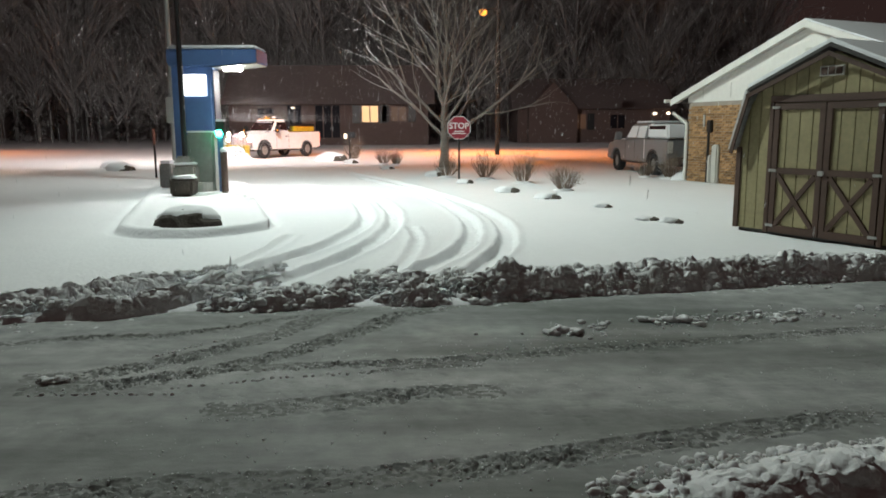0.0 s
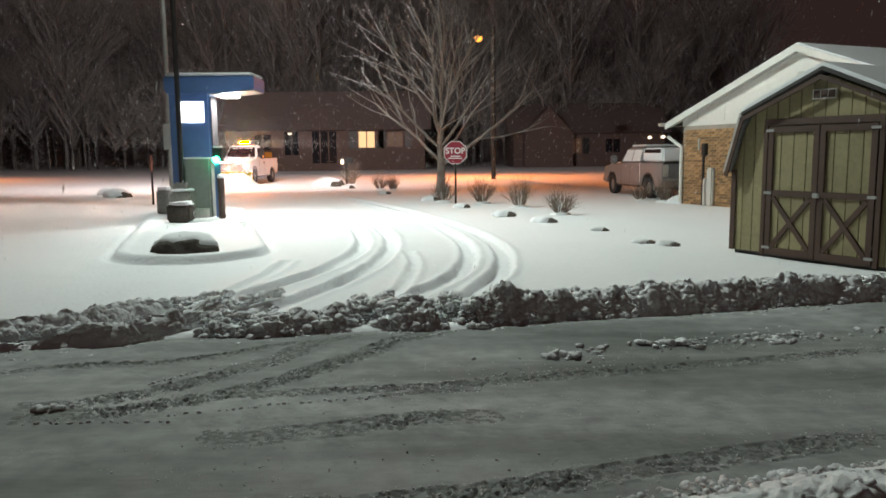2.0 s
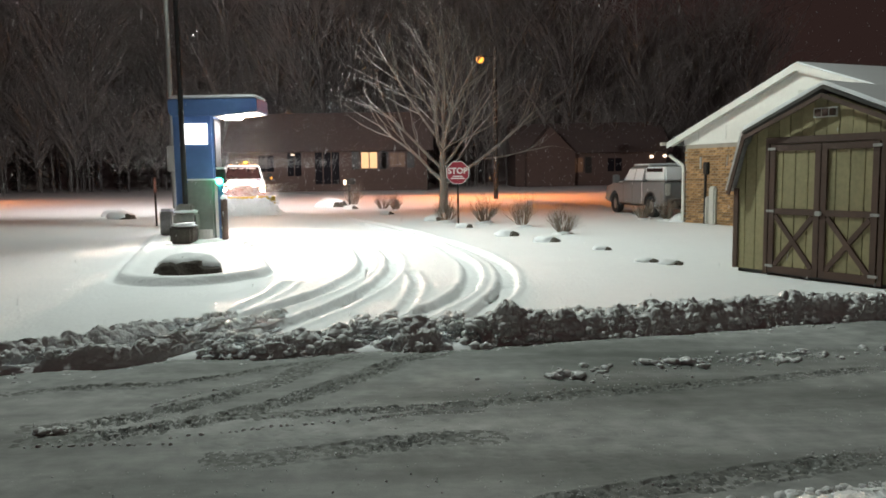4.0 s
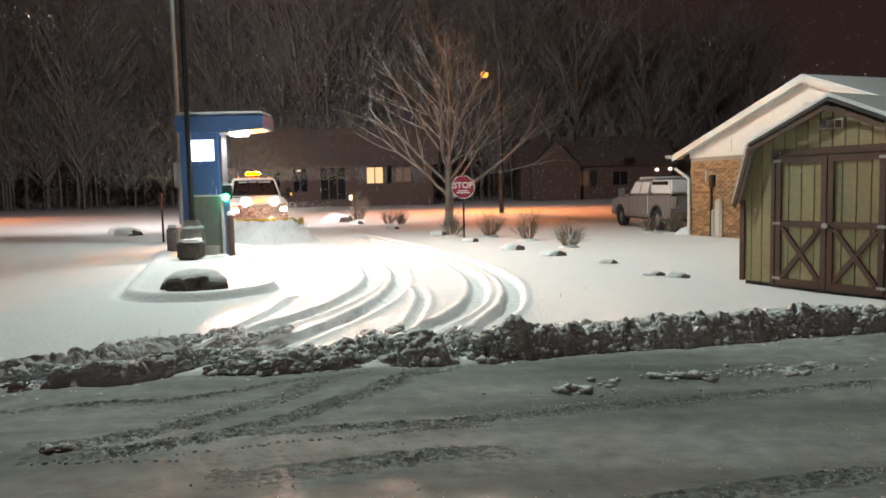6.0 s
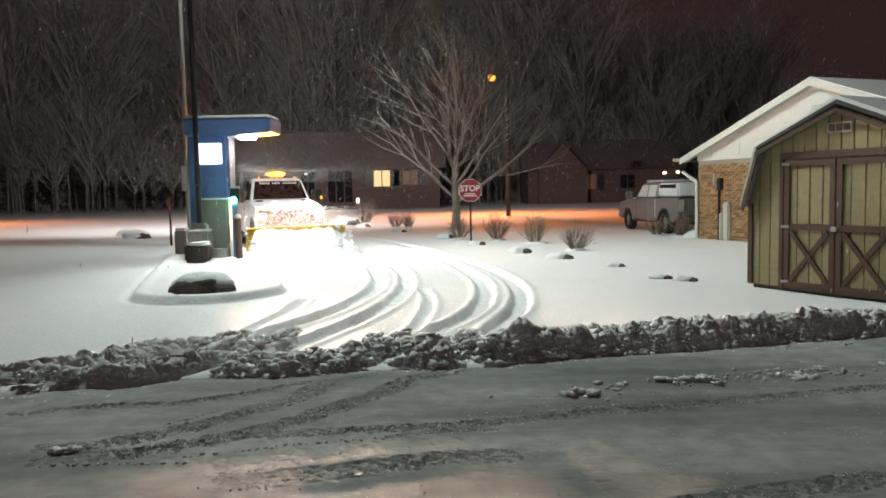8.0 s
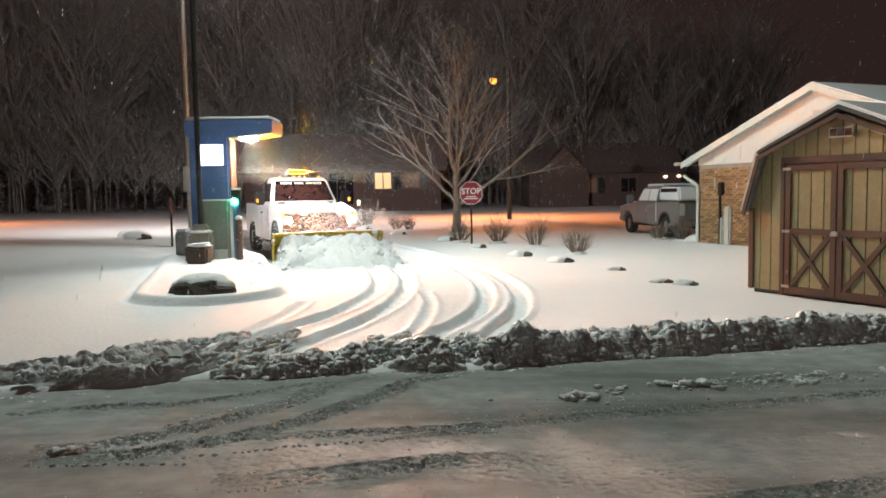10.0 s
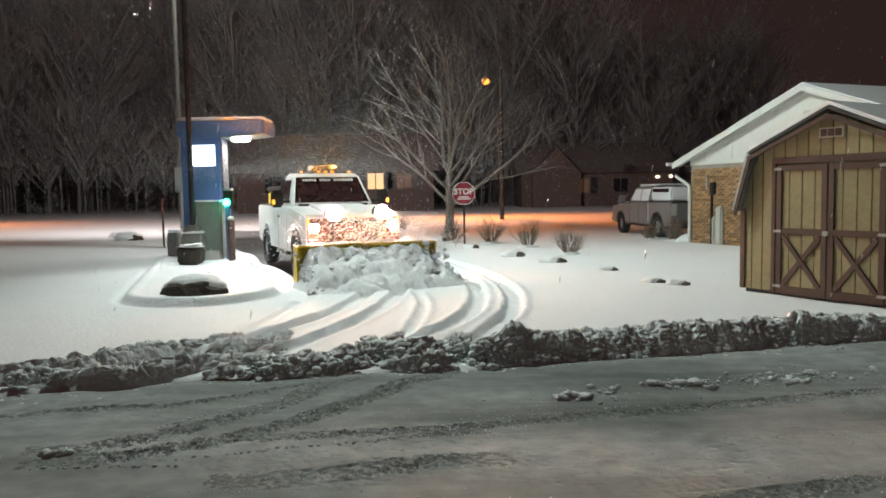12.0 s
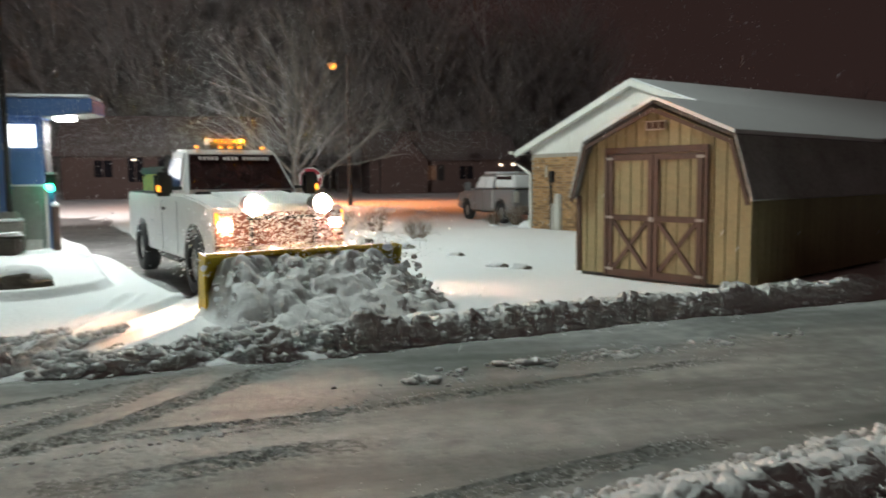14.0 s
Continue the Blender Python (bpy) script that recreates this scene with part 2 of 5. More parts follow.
def curve_points(points, step=0.05):
    """A smooth line through points, evenly spaced."""
    p = np.array([points[0], *points, points[-1]], float)
    out = []
    for i in range(1, len(p) - 2):
        for t in np.linspace(0, 1, 24, endpoint=False):
            a, b, c, d = p[i - 1], p[i], p[i + 1], p[i + 2]
            out.append(0.5 * (2 * b + (c - a) * t + (2 * a - 5 * b + 4 * c - d) * t * t + (3 * b - a - 3 * c + d) * t ** 3))
    out.append(p[-1])
    out = np.array(out)
    d = np.r_[0, np.cumsum(np.hypot(*np.diff(out, axis=0).T))]
    s = np.arange(0, d[-1], step)
    return np.c_[np.interp(s, d, out[:, 0]), np.interp(s, d, out[:, 1])]


def line_distance(x, y, points, step=0.08, reach=1.5):
    """The distance of each place of arrays x, y from a line, and how far along the line."""
    line = curve_points(points, step)
    dist, along = np.full(x.shape, 99.0), np.zeros(x.shape)
    near = (x > line[:, 0].min() - reach) & (x < line[:, 0].max() + reach) & (y > line[:, 1].min() - reach) & (y < line[:, 1].max() + reach)
    px, py = x[near], y[near]
    best, arg = np.full(px.shape, 99.0), np.zeros(px.shape)
    for i, (a, b) in enumerate(line):
        d = np.hypot(px - a, py - b)
        hit = d < best
        best[hit], arg[hit] = d[hit], i * step
    dist[near], along[near] = best, arg
    return dist, along


def sheet(name, xs, ys, height, mat, smooth=True):
    """A ground sheet over the lines xs and ys at the heights that a function gives."""
    gx, gy = np.meshgrid(xs, ys)
    gz = height(gx, gy)
    co = np.stack([gx, gy, gz], -1).reshape(-1, 3)
    nx, ny = len(xs), len(ys)
    i = (np.arange(ny - 1)[:, None] * nx + np.arange(nx - 1)[None, :]).ravel()
    quads = np.stack([i, i + 1, i + nx + 1, i + nx], -1)
    return raw_mesh(name, co, quads, mat, smooth)


def raw_mesh(name, co, quads, mat, smooth=True):
    me = bpy.data.meshes.new(name)
    me.vertices.add(len(co))
    me.vertices.foreach_set("co", np.asarray(co, np.float32).ravel())
    me.loops.add(quads.size)
    me.loops.foreach_set("vertex_index", quads.ravel().astype(np.int32))
    me.polygons.add(len(quads))
    me.polygons.foreach_set("loop_start", np.arange(0, quads.size, quads.shape[1], dtype=np.int32))
    me.polygons.foreach_set("use_smooth", np.full(len(quads), smooth))
    me.update(calc_edges=True)
    me.materials.append(mat)
    return new(name, me)


def spaced(a, b, step, far, grow=1.25):
    """Even lines from a to b, then ever wider ones out to a - far and b + far."""
    mid = list(np.arange(a, b + step / 2, step))
    lo, hi, s = [], [], step
    while s < far:
        s *= grow
        lo.append((lo[-1] if lo else a) - s)
        hi.append((hi[-1] if hi else b) + s)
    return np.array(lo[::-1] + mid + hi)


def smoothstep(a, b, x):
    t = np.clip((x - a) / (b - a), 0, 1)
    return t * t * (3 - 2 * t)


# ---- the plough truck's way ----
WAY = [(0.0, -10.08, 41.6, -119.7), (1.0, -10.47, 41.3, -108.5), (2.0, -10.4, 40.4, -93), (3.0, -9.6, 37.9, -82), (4.2, -8.2, 32.4, -76), (5.5, -6.83, 27.4, -73.5), (6.5, -5.75, 24.5, -71),
       (7.5, -4.98, 22.5, -69.3), (8.0, -4.72, 21.8, -68.5), (9.2, -4.05, 20.4, -67), (10.5, -3.22, 18.65, -66.5), (11.0, -2.88, 17.55, -67), (12.0, -2.03, 15.3, -67.8), (12.5, -1.62, 14.25, -68.3), (13.0, -1.24, 13.3, -68.8),
       (13.5, -0.85, 12.3, -68.6), (14.0, -0.42, 11.3, -69)]
WAY_T = np.array([w[0] for w in WAY])


def truck_place(t):
    """Place and heading of the truck at t: a smooth curve through its way."""
    i = int(np.clip(np.searchsorted(WAY_T, t, side="right") - 1, 0, len(WAY) - 2))
    p = [np.array(WAY[max(0, min(len(WAY) - 1, k))]) for k in (i - 1, i, i + 1, i + 2)]
    h = p[2][0] - p[1][0]
    u = (t - p[1][0]) / h
    m1 = (p[2][1:] - p[0][1:]) / max(p[2][0] - p[0][0], 1e-6) * h
    m2 = (p[3][1:] - p[1][1:]) / max(p[3][0] - p[1][0], 1e-6) * h
    return (2 * u ** 3 - 3 * u ** 2 + 1) * p[1][1:] + (u ** 3 - 2 * u ** 2 + u) * m1 + (-2 * u ** 3 + 3 * u ** 2) * p[2][1:] + (u ** 3 - u ** 2) * m2


def truck_pose(t):
    x, y, h = truck_place(t)
    return pose(x, y, 0, 0, 0, h)


BLADE_X, BLADE_HALF = 1.75, 1.3


def blade_centre(t):
    return truck_pose(t) @ Vector((BLADE_X, 0, 0))


# ---- ground: the snowy lot, one sheet to the horizon ----
RUTS = [
    ([(-2.26, 8.14), (-2.08, 8.56), (-1.9, 9.15), (-1.71, 9.65), (-1.51, 10.35), (-1.35, 11.16), (-1.24, 12.1), (-1.24, 13.22), (-1.37, 14.47), (-1.74, 16.47), (-2.45, 18.94), (-3.34, 20.98)], 0.13, 0.075),
    ([(-1.56, 8.06), (-1.39, 8.55), (-1.2, 9.13), (-0.97, 10.04), (-0.81, 10.97), (-0.73, 12.22), (-0.75, 13.37), (-0.93, 15.06), (-1.48, 17.53), (-2.63, 20.36)], 0.13, 0.075),
    ([(-0.15, 8.52), (0.09, 9.14), (0.32, 9.82), (0.48, 10.66), (0.57, 11.71), (0.56, 13.33), (0.32, 15.23), (-0.16, 17.76), (-1.12, 20.68), (-2.39, 24.18)], 0.13, 0.075),
    ([(0.47, 8.43), (0.68, 9.17), (0.89, 9.89), (1.03, 10.75), (1.12, 12.17), (1.03, 13.83), (0.7, 15.89), (-0.03, 18.67), (-1.21, 22.39), (-3.09, 27.22)], 0.13, 0.075),
    ([(-0.35, 9.19), (-0.3, 9.93), (-0.29, 10.95), (-0.42, 12.21)], 0.08, 0.02),
    ([(-2.29, 9.32), (-2.19, 10.22), (-2.18, 11.18)], 0.09, 0.025),
]
LANE = [tuple(blade_centre(t))[:2] for t in (2.6, 3.5, 4.5, 5.5, 6.5, 7.5, 9.0, 10.5, 12.0, 12.5, 12.95)]
ROAD_EDGE = [(-60, 2.0), (-12, 4.6), (-3.9, 6.2), (-2.0, 6.75), (0.3, 6.9), (1.6, 7.3), (4.9, 8.0), (12, 9.3), (60, 18)]
ISLAND = ((-3.95, 12.25), (-6.4, 20.6))


def road_edge(x):
    return np.interp(x, [p[0] for p in ROAD_EDGE], [p[1] for p in ROAD_EDGE])


def island_distance(x, y):
    (ax, ay), (bx, by) = ISLAND
    dx, dy = bx - ax, by - ay
    u = np.clip(((x - ax) * dx + (y - ay) * dy) / (dx * dx + dy * dy), 0, 1)
    return np.hypot(x - ax - u * dx, y - ay - u * dy)


# the ruts run on under the bank
RUTS = [([(2.2 * p[0][0] - 1.2 * p[1][0], 2.2 * p[0][1] - 1.2 * p[1][1])] + p, w, d) for p, w, d in RUTS]


def lot_height(x, y):
    z = 0.05 * (fbm(x / 2.5, y / 2.5, 3) - 0.47) + 0.014 * (fbm(x * 1.6, y * 1.6, 9) - 0.47)
    for points, width, depth in RUTS:
        d, s = line_distance(x, y, points)
        w = 0.75 + 0.5 * vnoise(s * 1.3, s * 0 + 3.0, 21)
        d = d + 0.03 * (vnoise(x * 6, y * 6, 15) - 0.5)
        z += -depth * w * (1 - smoothstep(width * 0.8, width * 1.1, d)) + 0.02 * w * np.exp(-((d - width * 1.45) / 0.05) ** 2) + (d < width) * 0.014 * (vnoise(x * 14, y * 14, 5) - 0.5)
    d = island_distance(x, y) + 0.05 * (vnoise(x * 2, y * 2, 55) - 0.5)
    z += 0.105 * (1 - smoothstep(1.16, 1.225, d)) + 0.02 * np.exp(-((d - 1.06) / 0.07) ** 2) - 0.022 * np.exp(-((d - 1.29) / 0.06) ** 2)
    return z


def ground_height(x, y):
    z = lot_height(x, y)
    d, s = line_distance(x, y, LANE, 0.15, 3.0)
    z -= 0.10 * (1 - smoothstep(BLADE_HALF - 0.32, BLADE_HALF - 0.12, d))
    z -= 0.2 * (1 - smoothstep(-0.35, 0.0, y - road_edge(x)))
    far = np.clip((np.hypot(x, y) - 150) / 400, 0, 1)
    return z * (1 - far)


ground = sheet("ground", np.unique(np.r_[spaced(-6.5, 8.0, 0.04, 160)]), np.unique(np.r_[-700, -300, -100, -30, 0, 4.0, spaced(6.0, 27.0, 0.05, 160)[spaced(6.0, 27.0, 0.05, 160) > 5.9]]), ground_height, SNOW)
ground.data.materials.append(WET)
middle = np.empty(len(ground.data.polygons) * 3, np.float32)
ground.data.polygons.foreach_get("center", middle)
middle = middle.reshape(-1, 3)
off, _ = line_distance(middle[:, 0].astype(float), middle[:, 1].astype(float), LANE, 0.15, 3.0)
ground.data.polygons.foreach_set("material_index", (off < BLADE_HALF - 0.2).astype(np.int32))
tagged(ground, "smooth fresh snow covering the parking lot, with tyre ruts", "ground", kind="structure")

# the road along which the camera stands
TRACKS = [
    ([(-2.69, 4.84), (-2.36, 4.87), (-2.05, 5.04), (-1.74, 5.3), (-1.52, 5.55), (-1.25, 5.9), (-1.03, 6.25), (-0.68, 6.61)], 0.1),
    ([(-2.56, 4.59), (-2.09, 4.67), (-1.78, 4.82), (-1.46, 5.01), (-1.23, 5.19), (-0.99, 5.47), (-0.69, 5.85), (-0.35, 6.3), (0.04, 6.68)], 0.11),
    ([(-1.29, 4.97), (-0.68, 5.05), (0.04, 5.13), (0.52, 5.23), (0.94, 5.33), (1.84, 5.52), (3.07, 5.81), (3.7, 5.97)], 0.07),
    ([(-1.3, 4.21), (-1.07, 4.22), (-0.59, 4.33), (-0.26, 4.43), (0.04, 4.51), (0.38, 4.5)], 0.11),
    ([(-1.96, 3.16), (-1.67, 3.2), (-1.24, 3.27), (-0.86, 3.3), (-0.46, 3.33), (0.03, 3.42), (0.35, 3.49), (0.95, 3.67), (1.44, 3.8), (1.97, 3.95), (2.58, 4.08)], 0.1),
    ([(-3.34, 5.59), (-2.68, 5.75), (-2.13, 5.82), (-1.53, 6.11), (-1.05, 6.41)], 0.05),
    ([(-0.51, 4.87), (-0.13, 4.98), (0.34, 5.02)], 0.03),
]
DOTTED = [
    [(-2.27, 4.74), (-2.03, 4.78), (-1.76, 4.86)],
    [(-2.54, 4.48), (-2.09, 4.49), (-1.63, 4.48)],
    [(-1.09, 4.78), (-0.69, 4.84), (-0.13, 4.98)],
    [(-1.17, 4.95), (-0.84, 5.02), (-0.25, 5.15), (0.04, 5.21)],
    [(-2.1, 5.17), (-1.88, 5.47), (-1.57, 5.74), (-1.19, 6.07)],
    [(-1.73, 4.58), (-1.5, 4.65), (-1.23, 4.72), (-1.1, 4.81)],
    [(0.04, 5.21), (0.53, 5.37), (0.97, 5.48), (1.57, 5.63)],
]


def road_height(x, y):
    z = -0.035 + 0.014 * (fbm(x / 1.6, y / 0.7, 41) - 0.47)
    patch = smoothstep(0.46, 0.58, fbm(x * 0.8, y * 1.8, 33))
    z += 0.007 * patch * (puffs(x * 22, y * 26, 61) - 0.5) + 0.0012 * (vnoise(x * 45, y * 50, 67) - 0.5)
    for k, (points, width) in enumerate(TRACKS):
        d, s = line_distance(x, y, points, 0.04, 0.35)
        fade = smoothstep(0.0, 0.5, s) * smoothstep(0.0, 0.5, s.max() - s)
        inside = fade * (1 - smoothstep(width * 0.7, width * 1.3, d))
        worn = smoothstep(0.30, 0.5, vnoise(s * 1.7, s * 0 + k, 75 + k))
        tread = 0.015 * worn * np.tanh(3 * np.sin(s * 118 + 9 * np.sin(d * 60))) * smoothstep(0.25, 0.5, vnoise(x * 30, y * 30, 78 + k)) + 0.016 * (puffs(x * 30, y * 30, 70 + k) - 0.5)
        z += inside * (-0.007 + tread) + fade * 0.010 * np.exp(-((d - width * 1.1) / 0.016) ** 2) * smoothstep(0.5, 0.62, vnoise(s * 22, d * 20, 80 + k)) + fade * 0.006 * np.exp(-((d - width * 1.5) / 0.06) ** 2) * (puffs(x * 26, y * 26, 90 + k) - 0.3)
    z += 0.05 * np.exp(-((road_edge(x) - 0.45 - y) / 0.35) ** 2) * fbm(x * 3, y * 3, 91)
    return z


rx = spaced(-3.7, 4.6, 0.0145, 40, 1.3)
ry = np.r_[-9, -6, -3, 0, 1.5, 2.4, np.arange(2.95, 7.3, 0.0115), np.arange(7.35, 20, 0.3)]
gx, gy = np.meshgrid(rx, ry)
gz = road_height(gx, gy) - 0.5 * smoothstep(0.15, 0.6, gy - road_edge(gx))
i = (np.arange(len(ry) - 1)[:, None] * len(rx) + np.arange(len(rx) - 1)[None, :])
keep = (gy - road_edge(gx))[:-1, :-1] < 0.6
i = i[keep].ravel()
road = raw_mesh("road", np.stack([gx, gy, gz], -1).reshape(-1, 3), np.stack([i, i + 1, i + len(rx) + 1, i + len(rx)], -1), SLUSH)
TYRED = shade("dark_tyre_track_slush", (0.31, 0.32, 0.30), 0.85, scale=9, dark=(0.07, 0.072, 0.07), bump=0.003, bump_scale=120, spec=0.3)
road.data.materials.append(TYRED)
mid = np.empty(len(road.data.polygons) * 3, np.float32)
road.data.polygons.foreach_get("center", mid)
mx, my = mid.reshape(-1, 3)[:, 0].astype(float), mid.reshape(-1, 3)[:, 1].astype(float)
tyred = np.zeros(len(mx), bool)
for k, (points, width) in enumerate(TRACKS):
    d, s = line_distance(mx, my, points, 0.04, 0.35)
    tyred |= (d < width * (0.55 + 0.9 * vnoise(mx * 9, my * 9, 210 + k))) & (vnoise(mx * 34, my * 34, 220 + k) > 0.38)
road.data.polygons.foreach_set("material_index", tyred.astype(np.int32))
tagged(road, "road of grey packed snow and slush with tyre tracks", "road", kind="structure")

# ridges of snow that the plough threw up
RIDGES = [
    ("snow_bank", [(-9.0, 4.75), (-7.8, 5.11), (-6.6, 5.47), (-5.5, 5.81), (-4.6, 6.08), (-3.76, 6.33), (-3.26, 6.6), (-2.95, 6.95), (-2.62, 7.4), (-2.2, 7.85)], 0.62, 0.155, 0.25, "low bank of ploughed snow with a smooth cut face"),
    ("snow_bank", [(-3.7, 6.08), (-3.23, 6.2), (-2.77, 6.27), (-2.5, 6.46), (-2.28, 6.7), (-2.11, 6.99), (-1.91, 7.49), (-1.68, 8.06)], 0.5, 0.155, 0.45, "low ridge of broken snow clods curving off the road"),
    ("snow_bank", [(-2.1, 6.62), (-1.87, 6.53), (-1.52, 6.52), (-1.19, 6.64), (-0.89, 6.72), (-0.66, 7.03), (-0.43, 7.68)], 0.6, 0.165, 0.9, "lumpy ridge of ploughed snow at the lane mouth"),
    ("snow_bank", [(-0.72, 7.08), (-0.43, 6.75), (-0.27, 6.71), (-0.07, 6.77), (0.15, 6.9), (0.32, 7.31)], 0.85, 0.20, 1.0, "mound of ploughed snow between tyre ruts"),
    ("snow_bank", [(0.18, 7.06), (0.41, 6.8), (0.68, 6.93), (0.96, 7.02), (1.8, 7.15), (2.7, 7.33), (3.7, 7.64), (4.76, 7.76), (6.0, 8.0), (7.5, 8.3), (9.0, 8.58), (10.6, 8.87), (12.3, 9.19), (14, 9.5)], 0.75, 0.235, 1.0, "long bank of grey ploughed snow along the road"),
    ("snow_bank", [(0.75, 2.52), (1.36, 2.78), (1.78, 2.86), (2.3, 2.98), (4, 3.4), (6, 3.9)], 0.66, 0.10, 1.0, "snow bank along the near side of the road"),
]


def ridge(name, points, depth, height, rough, label, seed):
    """A bank behind its front line: a steep face, a lumpy crest and a long slope back."""
    line = curve_points(points, 0.012)
    t = np.gradient(line, axis=0)
    t /= np.linalg.norm(t, axis=1)[:, None] + 1e-9
    nrm = np.c_[-t[:, 1], t[:, 0]]
    s = np.arange(len(line)) * 0.012
    S, U = np.meshgrid(s, np.linspace(0, 1, 76), indexing="ij")
    wander = 0.09 * rough * (fbm(S * 2.2, S * 0 + seed, 170 + seed) - 0.47)
    X = line[:, 0][:, None] + nrm[:, 0][:, None] * (U * depth + wander * (1 - U))
    Y = line[:, 1][:, None] + nrm[:, 1][:, None] * (U * depth + wander * (1 - U))
    taper = min(0.8, 0.3 * s[-1])
    ends = smoothstep(-0.05, taper, S - 0.25 * np.abs(2 * U - 1)) * smoothstep(-0.05, taper, s[-1] - S - 0.25 * np.abs(2 * U - 1))
    crest = 0.46 + 0.16 * (fbm(S * 2.0, S * 0 + 5, 180 + seed) - 0.47)
    body = np.sin(math.pi / 2 * np.clip(U / crest, 0, 1)) ** 1.15 * np.clip(1 - np.clip((U - crest) / (1 - crest), 0, 1) ** 1.5, 0, 1)
    big = 0.55 + 0.85 * fbm(S * 2.6, U * 1.6 + seed, 100 + seed)
    face = rough + (1 - rough) * smoothstep(0.7, 1.05, U / crest)
    lumps = 0.46 * puffs(X * 5.5, Y * 5.5, 120 + seed) + 0.33 * puffs(X * 11, Y * 11, 140 + seed) + 0.21 * puffs(X * 24, Y * 24, 150 + seed)
    loose = 0.045 * (puffs(X * 17, Y * 17, 155 + seed) * smoothstep(0.45, 0.62, vnoise(X * 5, Y * 5, 156 + seed)))
    Z = -0.06 + (0.05 + height * big * (0.92 - 0.78 * face + 1.05 * face * lumps)) * body * ends + loose * smoothstep(0.02, 0.2, U) * (1 - smoothstep(0.85, 1, U)) * ends
    push = 0.10 * face * (puffs(S * 9, Z * 14 + U * 3, 160 + seed) - 0.4) * body * ends
    X, Y = X - nrm[:, 0][:, None] * push, Y - nrm[:, 1][:, None] * push
    n, m = X.shape
    k = (np.arange(n - 1)[:, None] * m + np.arange(m - 1)[None, :]).ravel()
    ob = raw_mesh(name, np.stack([X, Y, Z], -1).reshape(-1, 3), np.stack([k, k + m, k + m + 1, k + 1], -1), CLOD)
    return tagged(ob, label, "snow bank", "ploughed snow banks", "structure")


for k, (name, points, depth, height, rough, label) in enumerate(RIDGES):
    ridge(name, points, depth, height, rough, label, k)

# loose clods on the banks and scattered over the road
bm = bmesh.new()
bmesh.ops.create_icosphere(bm, subdivisions=2, radius=1.0)
ICO = np.array([v.co[:] for v in bm.verts])
ICO_FACES = np.array([[v.index for v in f.verts] for f in bm.faces])
bm.free()


def clods(name, spots, seed, mat):
    """Many rough lumps as one mesh; spots are x, y, z and three half-sizes."""
    r = np.random.RandomState(seed)
    spots = np.array(spots)
    n = len(spots)
    shape = ICO[None] * (1 + 0.13 * r.randn(n, len(ICO), 1)) * spots[:, None, 3:6]
    a = r.rand(n) * 6.283
    c, d = np.cos(a)[:, None], np.sin(a)[:, None]
    co = np.stack([shape[..., 0] * c - shape[..., 1] * d, shape[..., 0] * d + shape[..., 1] * c, shape[..., 2]], -1) + spots[:, None, :3]
    faces = (ICO_FACES[None] + (np.arange(n) * len(ICO))[:, None, None]).reshape(-1, 3)
    return raw_mesh(name, co.reshape(-1, 3), faces, mat, True)


rng = random.Random(5)
spots = []
for name, points, depth, height, rough, label in RIDGES:
    for a, b in curve_points(points, 0.04):
        if -4.8 < a < 7:
            near = 0.55 if b < 4.5 else 1.0
            for _ in range(15 if rough > 0.5 else 8):
                u = rng.uniform(0.0, 1.05) if rough > 0.5 else rng.uniform(0.35, 1.2)
                r = near * (0.008 + 0.045 * rng.random() ** 2.5)
                rise = math.sin(1.57 * min(1, u / 0.46)) if u < 0.46 else max(0, 1 - ((u - 0.46) / 0.54) ** 1.5)
                z = height * rise * rng.uniform(0.62, 1.02) - 0.03 + 0.03 * (u > 0.6)
                spots.append((a + rng.uniform(-.03, .03) - u * depth * 0.15, b + u * depth, z, r * 1.25, r, r * 0.85))
            for _ in range(3):
                u = abs(rng.gauss(0, 0.12))
                r = 0.004 + 0.018 * rng.random() ** 3
                spots.append((a + u * 0.15, b - u, r * 0.3 - 0.033, r * 1.3, r, r * 0.8))
tagged(clods("snow_clods", spots, 1, CLOD), "loose clods of ploughed snow lying on the banks", "snow", kind="stuff")
spots = []
for a, b in curve_points([(0.3, 5.6), (1.03, 5.86), (1.54, 6.07), (2.06, 6.21), (2.54, 6.25), (3.22, 6.42), (3.98, 6.51), (5.2, 6.8)], 0.02):
    for _ in range(3 if noise.noise(Vector((a * 2.3, b * 2.3, 7))) > 0.12 else (1 if rng.random() < 0.3 else 0)):
        r = 0.003 + 0.022 * rng.random() ** 3.5
        spots.append((a + rng.gauss(0, 0.06), b + rng.gauss(0, 0.12), r * 0.3 - 0.03, r * 1.7, r * 1.3, r * 0.9))
for a, b, r in ((1.03, 5.86, 0.07), (1.12, 5.84, 0.05), (0.92, 5.8, 0.05), (2.06, 6.21, 0.07), (2.2, 6.05, 0.05), (1.75, 6.2, 0.05), (3.2, 6.45, 0.06), (-2.5, 4.72, 0.05), (-2.42, 4.75, 0.035)):
    for _ in range(9):
        q = r * rng.uniform(0.25, 0.6)
        spots.append((a + rng.gauss(0, r * 0.9), b + rng.gauss(0, r * 0.4), q * 0.3 - 0.02, q * 1.3, q, q * 0.7))
for k, (points, width) in enumerate(TRACKS):
    for a, b in curve_points(points, 0.02):
        if -3.6 < a < 4.6:
            for e in (-1.15, -0.4, 0.35, 1.15):
                if rng.random() < (0.75 if abs(e) > 1 else 0.45):
                    r = 0.002 + 0.005 * rng.random() ** 2.2
                    spots.append((a + rng.gauss(0, 0.012) - 0.15 * e * width, b + e * width + rng.gauss(0, 0.018), r * 0.2 - 0.033, r * 1.5, r * 1.1, r * 0.8))
